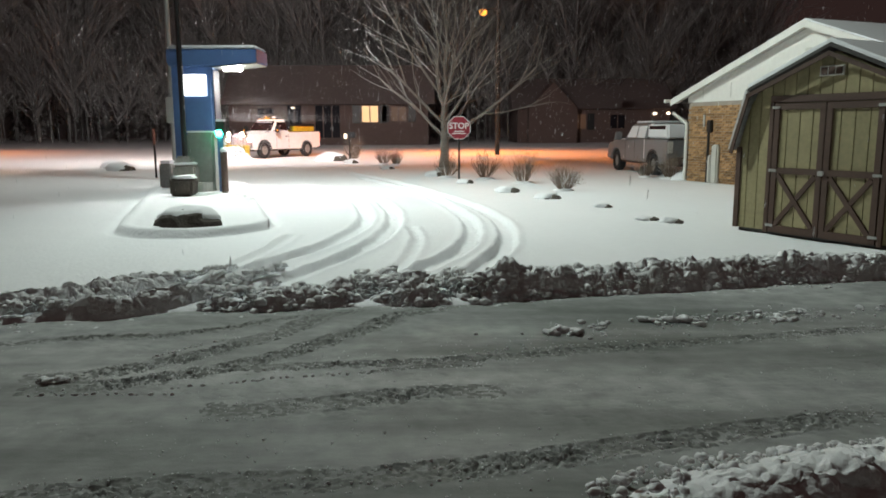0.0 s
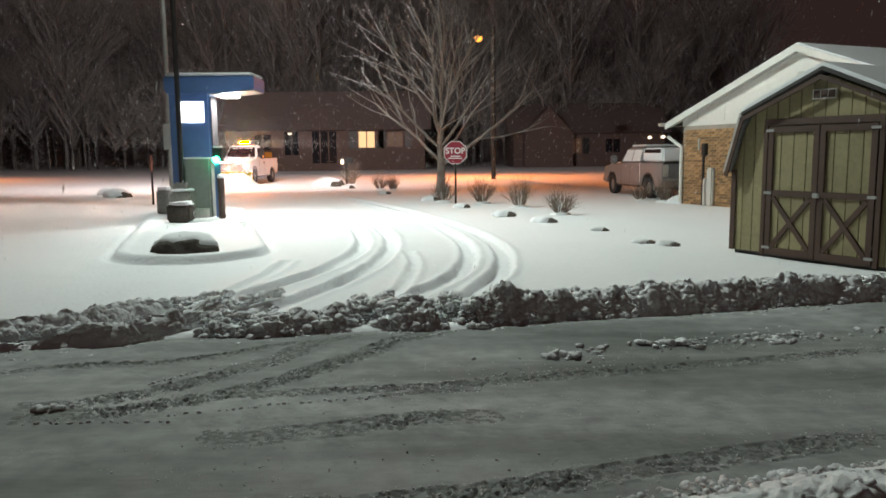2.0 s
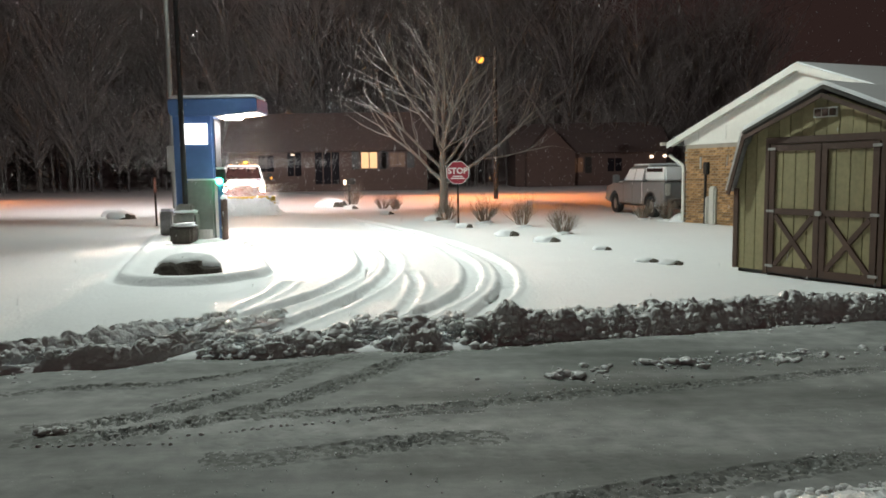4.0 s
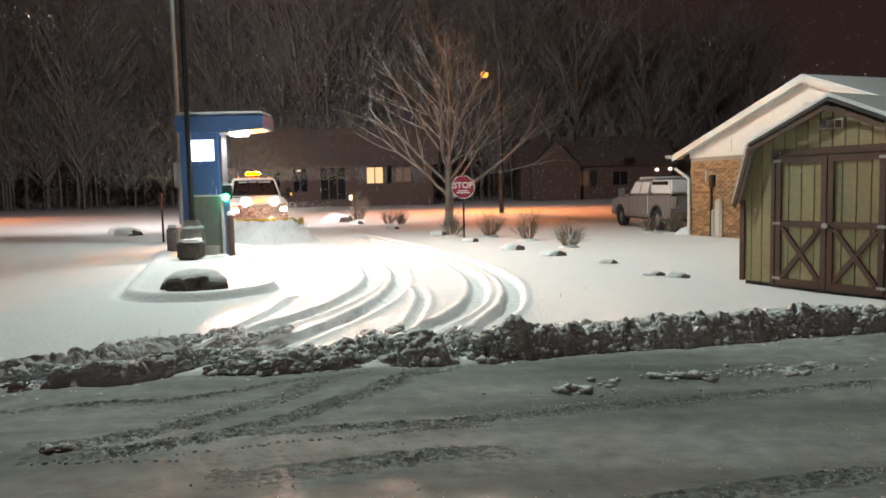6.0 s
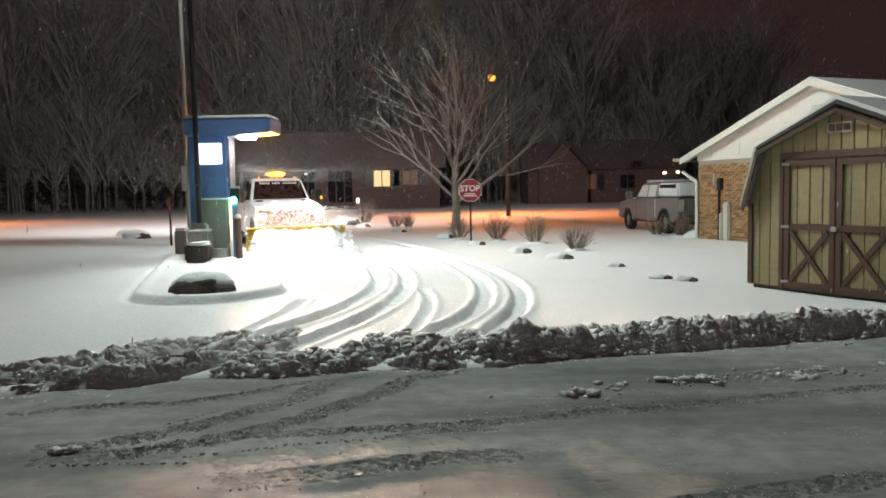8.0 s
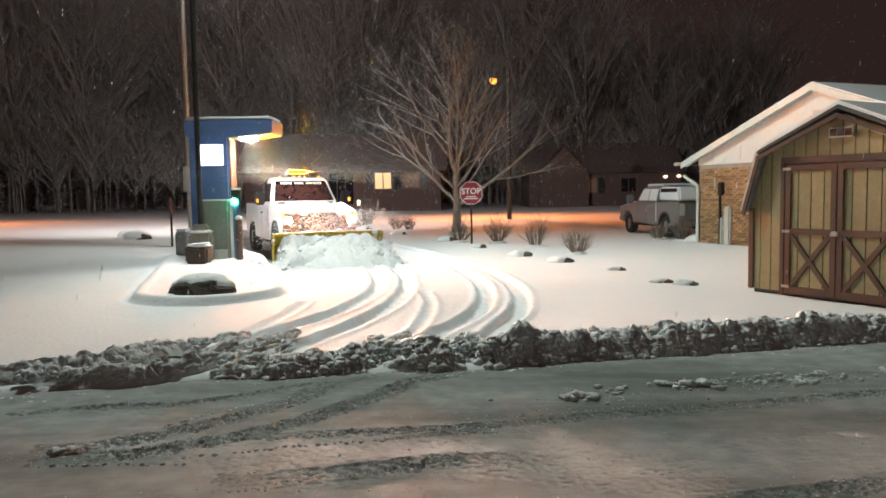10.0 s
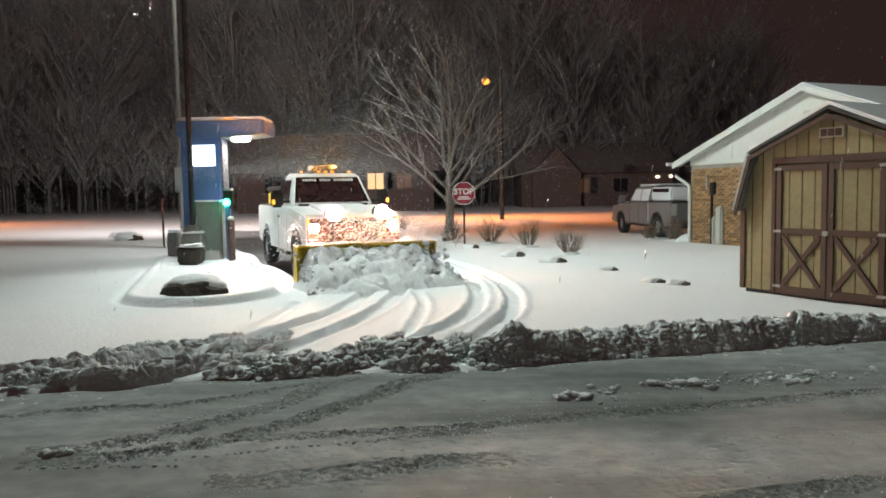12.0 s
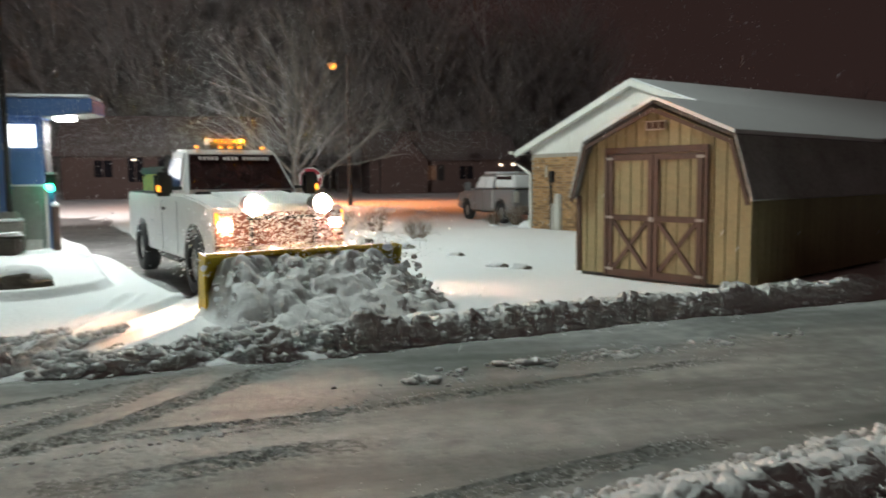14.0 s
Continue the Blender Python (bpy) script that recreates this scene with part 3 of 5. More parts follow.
for points in DOTTED:
    for a, b in curve_points(points, 0.045):
        if rng.random() < 0.75:
            r = 0.006 + 0.006 * rng.random()
            spots.append((a + rng.gauss(0, 0.006), b + rng.gauss(0, 0.012), r * 0.3 - 0.033, r * 1.5, r, r * 0.9))
for _ in range(3000):
    a, b = rng.uniform(-3.4, 4.8), rng.uniform(3.0, 6.6)
    if b < road_edge(a) - 0.25 and noise.noise(Vector((a * 0.7, b * 2.2, 3))) > -0.05:
        r = 0.0015 + 0.0045 * rng.random() ** 3
        spots.append((a, b, r * 0.2 - 0.033, r * 1.4, r, r * 0.8))
tagged(clods("road_snow_crumbs", spots, 2, CLOD), "crumbs of broken snow scattered over the road", "snow", kind="stuff")

# the windrow that the blade's end leaves along the island
WINDROW = [tuple(truck_pose(t) @ Vector((BLADE_X, -1.52, 0)))[:2] for t in (6.8, 7.5, 8.5, 9.5, 10.5, 11.4)]
ridge("snow_bank", WINDROW[::-1], 0.5, 0.11, 0.8, "low windrow of fresh snow beside the ploughed lane", 17)


# ---- kiosk island ----
def kiosk():
    t = thing("atm_kiosk", pose(-5.87, 18.95, 0.1, 0, 0, 0), "blue drive-up kiosk with snow-capped canopy and lit sign", "kiosk")
    part("column", box(bmesh.new(), (0, -0.1, 1.55), (0.98, 0.6, 3.1), 0.04), BLUE, t)
    part("canopy", prism(bmesh.new(), [(-0.55, 3.37), (-0.55, 3.05), (-0.48, 2.96), (0.5, 2.96), (1.6, 3.06), (1.6, 3.37)], -0.5, 0.7, "y", 0.02), BLUE, t)
    part("soffit", prism(bmesh.new(), [(0.52, 2.935), (1.58, 3.033), (1.58, 3.055), (0.52, 2.957)], -0.47, 0.67), GREY, t, "pale underside of the canopy")
    part("snow_cap", box(bmesh.new(), (0.525, 0.1, 3.41), (2.12, 1.18, 0.1), 0.045), SNOW, t, "snow lying on the canopy")
    part("lit_sign", box(bmesh.new(), (0.08, -0.415, 2.53), (0.54, 0.05, 0.5), 0.012), SIGNLIT, t, "glowing white square sign")
    part("side_sign", box(bmesh.new(), (-0.535, 0.2, 2.5), (0.03, 0.5, 0.6), 0.01), SIGNLIT, t, "glowing white side sign")
    part("side_fascia", box(bmesh.new(), (0.5, -0.1, 1.9), (0.03, 0.5, 2.0), 0.01), RUBBER, t, "dark machine fascia")
    part("lower_cabinet", box(bmesh.new(), (0.2, -0.52, 0.68), (0.68, 0.36, 1.45), 0.05), GREY, t, "grey lower cabinet")
    part("ledge", box(bmesh.new(), (0.22, -0.52, 1.425), (0.74, 0.44, 0.04), 0.015), SNOW, t, "snowy ledge")
    part("base_drum", rod(bmesh.new(), (0.2, -0.55, -0.05), (0.2, -0.55, 0.22), 0.31, 0.31, 24), PALE, t, "rounded pale base")
    part("canopy_lamp", box(bmesh.new(), (0.95, -0.22, 2.935), (0.40, 0.32, 0.12), 0.02), LAMPWHITE, t, "bright white canopy lamp")
    part("meter_box", box(bmesh.new(), (-0.6, -0.1, 1.95), (0.2, 0.4, 0.62), 0.02), PALE, t, "pale service box")
    return t


kiosk()


def pole(x, y, z, h, r, mat, label, base=True):
    t = thing("light_pole", pose(x, y, z), label, "light pole")
    part("shaft", rod(bmesh.new(), (0, 0, 0.5 if base else 0), (0, 0, h), r, r * 0.8, 14), mat, t)
    if base:
        part("concrete_base", box(bmesh.new(), (0.03, 0, 0.3), (0.54, 0.5, 0.62), 0.05), CONCRETE, t, "concrete base")
        part("shroud", box(bmesh.new(), (0, 0, 0.72), (0.36, 0.34, 0.2), 0.04), CONCRETE, t)
        part("snow_cap", lump(bmesh.new(), (0, 0, 0.64), (0.28, 0.25, 0.06), 3, 0.2), SNOW, t)
    return t


p = pole(NEAR_POLE[0], NEAR_POLE[1], 0.13, 12.0, 0.065, BLACK, "dark light pole on a snow-capped concrete base")
part("arm", rod(bmesh.new(), (0, 0, 11.95), (0.8, -0.9, 12.05), 0.035), BLACK, p)
part("luminaire", box(bmesh.new(), (0.8, -0.9, 12.05), (0.6, 0.4, 0.12), 0.03), BLACK, p)
p = pole(LOT_POLE[0], LOT_POLE[1], 0.0, 12.2, 0.085, STEEL, "tall grey steel parking lot light pole", base=False)
part("arm", rod(bmesh.new(), (0, 0, 12.1), (0.9, -0.5, 12.15), 0.04), STEEL, p)
part("luminaire", box(bmesh.new(), (0.9, -0.5, 12.13), (0.6, 0.4, 0.14), 0.03), STEEL, p)
# head and arm made up to carry the added woods fill
part("flood_head", box(bmesh.new(), (-0.7, 0.6, 12.1), (0.5, 0.4, 0.3), 0.03), STEEL, p)
part("flood_arm", rod(bmesh.new(), (0, 0, 12.1), (-0.7, 0.6, 12.15), 0.04), STEEL, p)
part("lens", box(bmesh.new(), (0.9, -0.5, 12.05), (0.4, 0.28, 0.02)), LAMPWHITE, p, "glowing lens")


def boulder(x, y, z, s, seed, cap, label, yaw=0):
    t = thing("boulder", pose(x, y, z, 0, 0, yaw), label, "rock", "landscape boulders")
    part("stone", lump(bmesh.new(), (0, 0, 0), s, seed, 0.2, 3, 0.3), ROCK, t, smooth=False)
    if cap:
        part("snow_cap", lump(bmesh.new(), (0, 0.05, s[2] * 0.3), (s[0] * 0.95, s[1] * 0.97, s[2] * 0.86), seed, 0.2, 3, 0.2), SNOW, t, "rounded cap of snow", True)
    return t


def block_stone(x, y, z, s, label, yaw=0):
    t = thing("boulder", pose(x, y, z, 0, 0, yaw), label, "rock", "landscape boulders")
    bm = box(bmesh.new(), (0, 0, s[2] / 2), s, 0.05)
    bmesh.ops.subdivide_edges(bm, edges=bm.edges[:], cuts=3, use_grid_fill=True)
    for v in bm.verts:
        v.co += 0.06 * noise.noise_vector(v.co * 3 + Vector((x, y, 0))) * min(1, s[2] * 2)
    part("stone", bm, ROCK, t)
    bm = box(bmesh.new(), (0, 0.02, s[2] + 0.02), (s[0] * 0.98, s[1] * 0.98, 0.12), 0.055)
    bmesh.ops.subdivide_edges(bm, edges=bm.edges[:], cuts=2, use_grid_fill=True)
    for v in bm.verts:
        v.co += 0.04 * noise.noise_vector(v.co * 3 + Vector((x, y, 4)))
    part("snow_cap", bm, SNOW, t, "cap of snow", True)
    return t


boulder(-3.87, 11.66, 0.11, (0.50, 0.34, 0.27), 4, True, "wide dark boulder capped with snow on the island")
block_stone(-5.68, 17.0, 0.1, (0.52, 0.42, 0.38), "dark block of stone capped with snow before the kiosk")
t = thing("utility_box", pose(-6.95, 19.6, 0.1), "grey concrete utility box with a snowy top", "utility box")
part("body", box(bmesh.new(), (0, 0, 0.3), (0.3, 0.4, 0.62), 0.03), CONCRETE, t)
part("snow_cap", box(bmesh.new(), (0, 0, 0.65), (0.3, 0.4, 0.08), 0.035), SNOW, t)


def bollard(x, y):
    t = thing("bollard", pose(x, y, 0.08), "rusty brown pipe bollard with a snow cap", "bollard")
    part("pipe", rod(bmesh.new(), (0, 0, -0.05), (0, 0, 0.98), 0.078, 0.078, 18), BROWNPIPE, t)
    part("snow_cap", lump(bmesh.new(), (0, 0, 1.0), (0.085, 0.085, 0.08), 2, 0.15, 2), SNOW, t, smooth=True)


bollard(-5.02, 17.95)
t = thing("signal_post", pose(-5.16, 18.22, 0.08), "signal post with a glowing green lane light", "traffic signal")
part("post", box(bmesh.new(), (0, 0, 0.75), (0.13, 0.1, 1.5), 0.02), BLUE, t)
part("housing", box(bmesh.new(), (0.03, 0, 1.52), (0.2, 0.16, 0.34), 0.02), BLACK, t)
part("lens", rod(bmesh.new(), (0.0, -0.08, 1.40), (0.0, -0.125, 1.40), 0.085, 0.08, 18), GREEN, t, "glowing green lens")
part("snow_cap", box(bmesh.new(), (0.03, 0, 1.71), (0.22, 0.18, 0.05), 0.02), SNOW, t)
t = thing("marker_post", pose(-9.12, 24.66, 0), "slim marker post standing in the snow", "post")
part("stake", rod(bmesh.new(), (0, 0, 0), (0, 0, 1.15), 0.035), BLACK, t)
part("sleeve", rod(bmesh.new(), (0, 0, 1.1), (0, 0, 1.6), 0.055, 0.045), POSTRED, t, "faded red sleeve")


# ---- stop sign ----
def stop_sign():
    t = thing("stop_sign", pose(0.7, 23.0, 0, 0, 0, -4), "red octagonal stop sign on a thin dark post", "traffic sign")
    part("post", box(bmesh.new(), (0, 0.03, 0.95), (0.06, 0.04, 1.9), 0.005), BLACK, t)
    octo = lambda r: [(r * math.cos(radians(22.5 + 45 * k)), 1.6 + r * math.sin(radians(22.5 + 45 * k))) for k in range(8)]
    part("border", prism(bmesh.new(), octo(0.375), 0.0, 0.008), SIGNWHITE, t, "white border")
    part("face", prism(bmesh.new(), octo(0.35), -0.005, 0.0), SIGNRED, t)
    cu = bpy.data.curves.new("lettering", "FONT")
    cu.body, cu.size, cu.align_x, cu.align_y, cu.extrude, cu.offset = "STOP", 0.25, "CENTER", "CENTER", 0.001, 0.006
    cu.materials.append(SIGNWHITE)
    o = new("lettering", cu)
    o.parent, o.matrix_local = t, pose(0, -0.0075, 1.65, 90, 0, 0)
    o["label"] = "white lettering"
    for k, (w, z) in enumerate(((0.3, 1.49), (0.42, 1.43))):
        part("small_print", box(bmesh.new(), (0, -0.007, z), (w, 0.003, 0.03)), SIGNWHITE, t)


stop_sign()


# ---- trees and bushes ----
def branch(bm, p, d, length, r, depth, rnd, spread, n=6):
    """A limb of short bent pieces that throws off thinner ones."""
    steps = 5 if depth > 1 else 3
    q, way = Vector(p), Vector(d).normalized()
    for k in range(steps):
        nxt = q + way * length / steps
        ra, rb = r * (1 - 0.62 * k / steps), r * (1 - 0.62 * (k + 1) / steps)
        rod(bm, q, nxt, ra, rb, n if depth > 2 else (5 if depth > 1 else 3), caps=False)
        if depth > 0 and k > 0:
            for _ in range(2 if depth > 1 else 1):
                side = Vector((rnd.gauss(0, 1), rnd.gauss(0, 1), rnd.gauss(0.25, 0.6)))
                side = (side - side.project(way)).normalized()
                branch(bm, nxt, way * math.cos(spread) + side * math.sin(spread), length * rnd.uniform(0.42, 0.62), rb * 0.54, depth - 1, rnd, spread)
        q = nxt
        way = (way + Vector((rnd.gauss(0, 0.12), rnd.gauss(0, 0.12), 0.07 + rnd.gauss(0, 0.07)))).normalized()


def bare_tree():
    rnd = random.Random(14)
    t = thing("tree", pose(0.32, 30.9, -0.05), "bare leafless tree with snow on its limbs", "tree")
    leader = [Vector(p) for p in ((0, 0, 0), (0.02, 0, 0.35), (0.05, 0, 1.3), (0.02, 0.05, 2.2), (0.10, 0, 3.2), (0.05, -0.05, 4.3), (0.16, 0, 5.4), (0.12, 0.05, 6.5))]
    radii = (0.25, 0.19, 0.165, 0.14, 0.10, 0.065, 0.038, 0.015)
    bm = bmesh.new()
    for a, b, ra, rb in zip(leader, leader[1:], radii, radii[1:]):
        rod(bm, a, b, ra, rb, 10, False)
    part("trunk", bm, BARK, t)
    bm = bmesh.new()
    count = 21
    for k in range(count):
        f = k / (count - 1)
        z = 1.15 + 3.9 * f ** 1.15
        a = 2.4 * k + rnd.uniform(-0.3, 0.3)
        lean = 0.93 - 0.62 * f + rnd.uniform(-0.12, 0.12)
        d = Vector((math.cos(a) * math.sin(lean), math.sin(a) * math.sin(lean), math.cos(lean)))
        foot = Vector((0.04 + 0.02 * z, 0, z))
        branch(bm, foot, d, (4.6 - 1.6 * f) * rnd.uniform(0.85, 1.1), 0.082 - 0.05 * f, 2, rnd, 0.52)
    part("crown", bm, BARK, t, "spreading bare limbs and twigs")


bare_tree()


def bush(x, y, size, seed):
    rnd = random.Random(seed)
    t = thing("bush", pose(x, y, -0.02), "bare twiggy shrub dusted with snow", "bush", "shrubs along the lot")
    bm = bmesh.new()
    for k in range(40):
        a, lean = rnd.uniform(0, 6.28), rnd.uniform(0.05, 0.85)
        d = Vector((math.cos(a) * math.sin(lean), math.sin(a) * math.sin(lean), math.cos(lean)))
        branch(bm, (0.08 * math.cos(a), 0.08 * math.sin(a), 0), d, size * rnd.uniform(0.75, 1.0) * (1.05 - 0.25 * lean), 0.012, 2 if k % 3 else 1, rnd, 0.5, 4)
    part("branchwork", bm, TWIG, t)
    part("snow_mound", lump(bmesh.new(), (0, 0, 0), (size * 0.45, size * 0.4, 0.1), seed, 0.2), SNOW, t, smooth=True)


for k, (x, y, s) in enumerate(((1.55, 23.8, 0.72), (2.55, 21.97, 0.75), (3.28, 19.27, 0.62), (0.35, 24.6, 0.66), (-2.35, 33.5, 0.6), (-1.75, 33.0, 0.55), (7.30, 23.5, 0.75), (-4.1, 38.2, 1.0), (6.75, 24.3, 0.5))):
    bush(x, y, s, 20 + k)


def snowy_rock(x, y, s, seed):
    t = thing("rock", pose(x, y, 0), "small landscape rock buried under snow", "rock", "snow-covered rocks")
    part("stone", lump(bmesh.new(), (s * 0.6, -s * 0.3, 0), (s * 0.7, s * 0.7, s * 0.5), seed, 0.35, 2, 0.3), ROCK, t)
    part("snow_cap", lump(bmesh.new(), (-0.05, 0.03, s * 0.1), (s * 1.25, s * 1.0, s * 0.6), seed + 3, 0.25, 3, 0.3), SNOW, t, smooth=True)


for k, (x, y, s) in enumerate(((2.55, 17.04, 0.26), (4.0, 12.62, 0.17), (3.40, 15.16, 0.15), (1.82, 18.91, 0.26), (-0.03, 25.2, 0.30), (3.68, 12.95, 0.16), (0.87, 22.0, 0.22), (-5.15, 37.6, 0.75), (-12.3, 29.6, 0.5), (-13.3, 31.5, 0.55), (-1.9, 29.8, 0.25), (-3.9, 35, 0.3), (7.7, 23.0, 0.4))):
    snowy_rock(x, y, s * 0.85, 60 + k)
t = thing("mailbox", pose(-4.35, 38.4, 0), "dark mailbox post with a small white light", "mailbox")
part("post", box(bmesh.new(), (0, 0, 0.55), (0.12, 0.12, 1.1), 0.02), BLACK, t)
part("box", box(bmesh.new(), (0.05, 0, 1.25), (0.55, 0.3, 0.3), 0.05), BLACK, t)
part("lamp", box(bmesh.new(), (-0.2, -0.17, 1.2), (0.14, 0.05, 0.25), 0.02), FARLAMP, t, "small white lamp")


# ---- the garden shed ----
def shed():
    t = thing("garden_shed", pose(4.73, 11.81, 0.0, 0, 0, -60.8), "olive gambrel garden shed with brown trim and snowy roof", "shed")
    W, D = 3.0, 5.2
    prof = [(0, 1.3), (0.24, 2.12), (W / 2, 2.66), (W - 0.24, 2.12), (W, 1.3)]
    skin = [(0.03, 0.06), (0.03, 1.28), (0.27, 2.1), (W / 2, 2.62), (W - 0.27, 2.1), (W - 0.03, 1.28), (W - 0.03, 0.06)]
    part("body", prism(bmesh.new(), skin, 0.03, D), SIDING, t)
    part("skid", box(bmesh.new(), (W / 2, 0.1, 0.02), (W - 0.1, 0.1, 0.1)), BLACK, t)
    def top(u):
        return float(np.interp(u, [0, 0.24, W / 2, W - 0.24, W], [p[1] for p in prof])) - 0.04
    n, w = 16, W / 16
    for k in range(n):
        a, b = k * w + 0.007, (k + 1) * w - 0.007
        low = 2.02 if (a > 0.55 and b < 2.4) else 0.05
        outline = [(a, low), (b, low), (b, top(b)), (a, top(a))]
        if a < W / 2 < b:
            outline = [(a, low), (b, low), (b, top(b)), (W / 2, top(W / 2)), (a, top(a))]
        part("board", prism(bmesh.new(), outline, 0.0, 0.03), SIDING, t)
    for k in range(26):
        part("side_board", box(bmesh.new(), (W + 0.001, 0.1 + 0.2 * k, 0.68), (0.02, 0.19, 1.2)), SIDING, t)
        part("side_board", box(bmesh.new(), (-0.001, 0.1 + 0.2 * k, 0.68), (0.02, 0.19, 1.2)), SIDING, t)
    for u in (0.03, W - 0.03):
        part("corner_trim", box(bmesh.new(), (u, -0.012, 0.67), (0.09, 0.024, 1.25), 0.004), TRIM if u < 1 else SIDING, t)
    # roof slabs and the snow on them
    over = 0.14
    for name, mat, lift, thick, front in (("roof_slab", SHINGLE, 0.0, 0.05, -over), ("roof_snow", SNOW, 0.055, 0.06, -over + 0.02)):
        for side in (0, 1):
            f = (lambda p: p) if side == 0 else (lambda p: (W - p[0], p[1]))
            upper = [(0.24 - 0.03, 2.12 - 0.0), (W / 2, 2.68)]
            o = [(upper[0][0], upper[0][1] + lift), (upper[1][0], upper[1][1] + lift), (upper[1][0], upper[1][1] + lift + thick), (upper[0][0], upper[0][1] + lift + thick)]
            part(name, prism(bmesh.new(), [f(p) for p in o], front, D + 0.1), mat, t, "snow lying on the upper roof" if mat is SNOW else "")
            if mat is SHINGLE:
                o = [(-0.04, 1.25), (0.22, 2.14), (0.18, 2.16), (-0.085, 1.27)]
                part(name, prism(bmesh.new(), [f(p) for p in o], front, D + 0.1), DUSTED, t, "lower roof slope dusted with snow")
    for side in (0, 1):
        f = (lambda p: p) if side == 0 else (lambda p: (W - p[0], p[1]))
        for a, b in (((-0.05, 1.21), (0.22, 2.1)), ((0.2, 2.08), (W / 2, 2.62))):
            dx, dz = b[0] - a[0], b[1] - a[1]
            q = math.hypot(dx, dz)
            nx, nz = dz / q * 0.06, -dx / q * 0.06
            part("fascia", prism(bmesh.new(), [f(p) for p in (a, b, (b[0] + nx, b[1] + nz), (a[0] + nx, a[1] + nz))], -over - 0.022, -over), TRIM, t)
    vent = part("gable_vent", box(bmesh.new(), (W / 2 - 0.02, -0.012, 2.36), (0.36, 0.02, 0.14), 0.004), PALE, t, "pale louvred vent")
    for k in range(3):
        part("louvre", box(bmesh.new(), (W / 2 - 0.13 + 0.11 * k, -0.026, 2.36), (0.09, 0.01, 0.10)), TRIM, vent)
    # header and the two doors
    part("door_header", box(bmesh.new(), (1.46, -0.02, 2.0), (1.8, 0.04, 0.10), 0.004), TRIM, t)
    for u in (0.59, 2.33):
        part("door_jamb", box(bmesh.new(), (u, -0.02, 0.99), (0.07, 0.04, 1.94), 0.004), TRIM, t)
    for a, b in ((0.64, 1.455), (1.465, 2.28)):
        door = part("door", box(bmesh.new(), ((a + b) / 2, 0.012, 0.99), (b - a, 0.02, 1.88)), SIDING, t, "double door leaf with cross braces")
        for k in range(4):
            q = (b - a) / 4
            part("plank", box(bmesh.new(), (a + q * (k + 0.5), -0.008, 0.99), (q - 0.014, 0.02, 1.84)), SIDING, door)
        for u in (a + 0.045, b - 0.045):
            part("stile", box(bmesh.new(), (u, -0.032, 0.99), (0.09, 0.026, 1.9), 0.004), TRIM, door)
        for z, h in ((0.09, 0.11), (0.96, 0.09), (1.89, 0.09)):
            part("rail", box(bmesh.new(), ((a + b) / 2, -0.034, z), (b - a - 0.16, 0.026, h), 0.004), TRIM, door)
        x0, x1, z0, z1 = a + 0.09, b - 0.09, 0.14, 0.92
        ang = math.degrees(math.atan2(z1 - z0, x1 - x0))
        ln = math.hypot(x1 - x0, z1 - z0) - 0.05
        for s, y in ((1, -0.031), (-1, -0.037)):
            m = pose((x0 + x1) / 2, y, (z0 + z1) / 2, 0, -s * ang, 0)
            part("cross_brace", box(bmesh.new(), (0, 0, 0), (ln, 0.024, 0.075), 0.003, m), TRIM, door)
        for z in (0.14, 0.96, 1.88):
            part("hinge", box(bmesh.new(), (a + 0.03 if a < 1 else b - 0.03, -0.05, z), (0.13, 0.012, 0.04), 0.003), STEEL, door, "steel strap hinge")
    part("latch", box(bmesh.new(), (1.45, -0.06, 0.95), (0.1, 0.03, 0.07), 0.01), STEEL, t, "steel door latch")
    return t


shed()


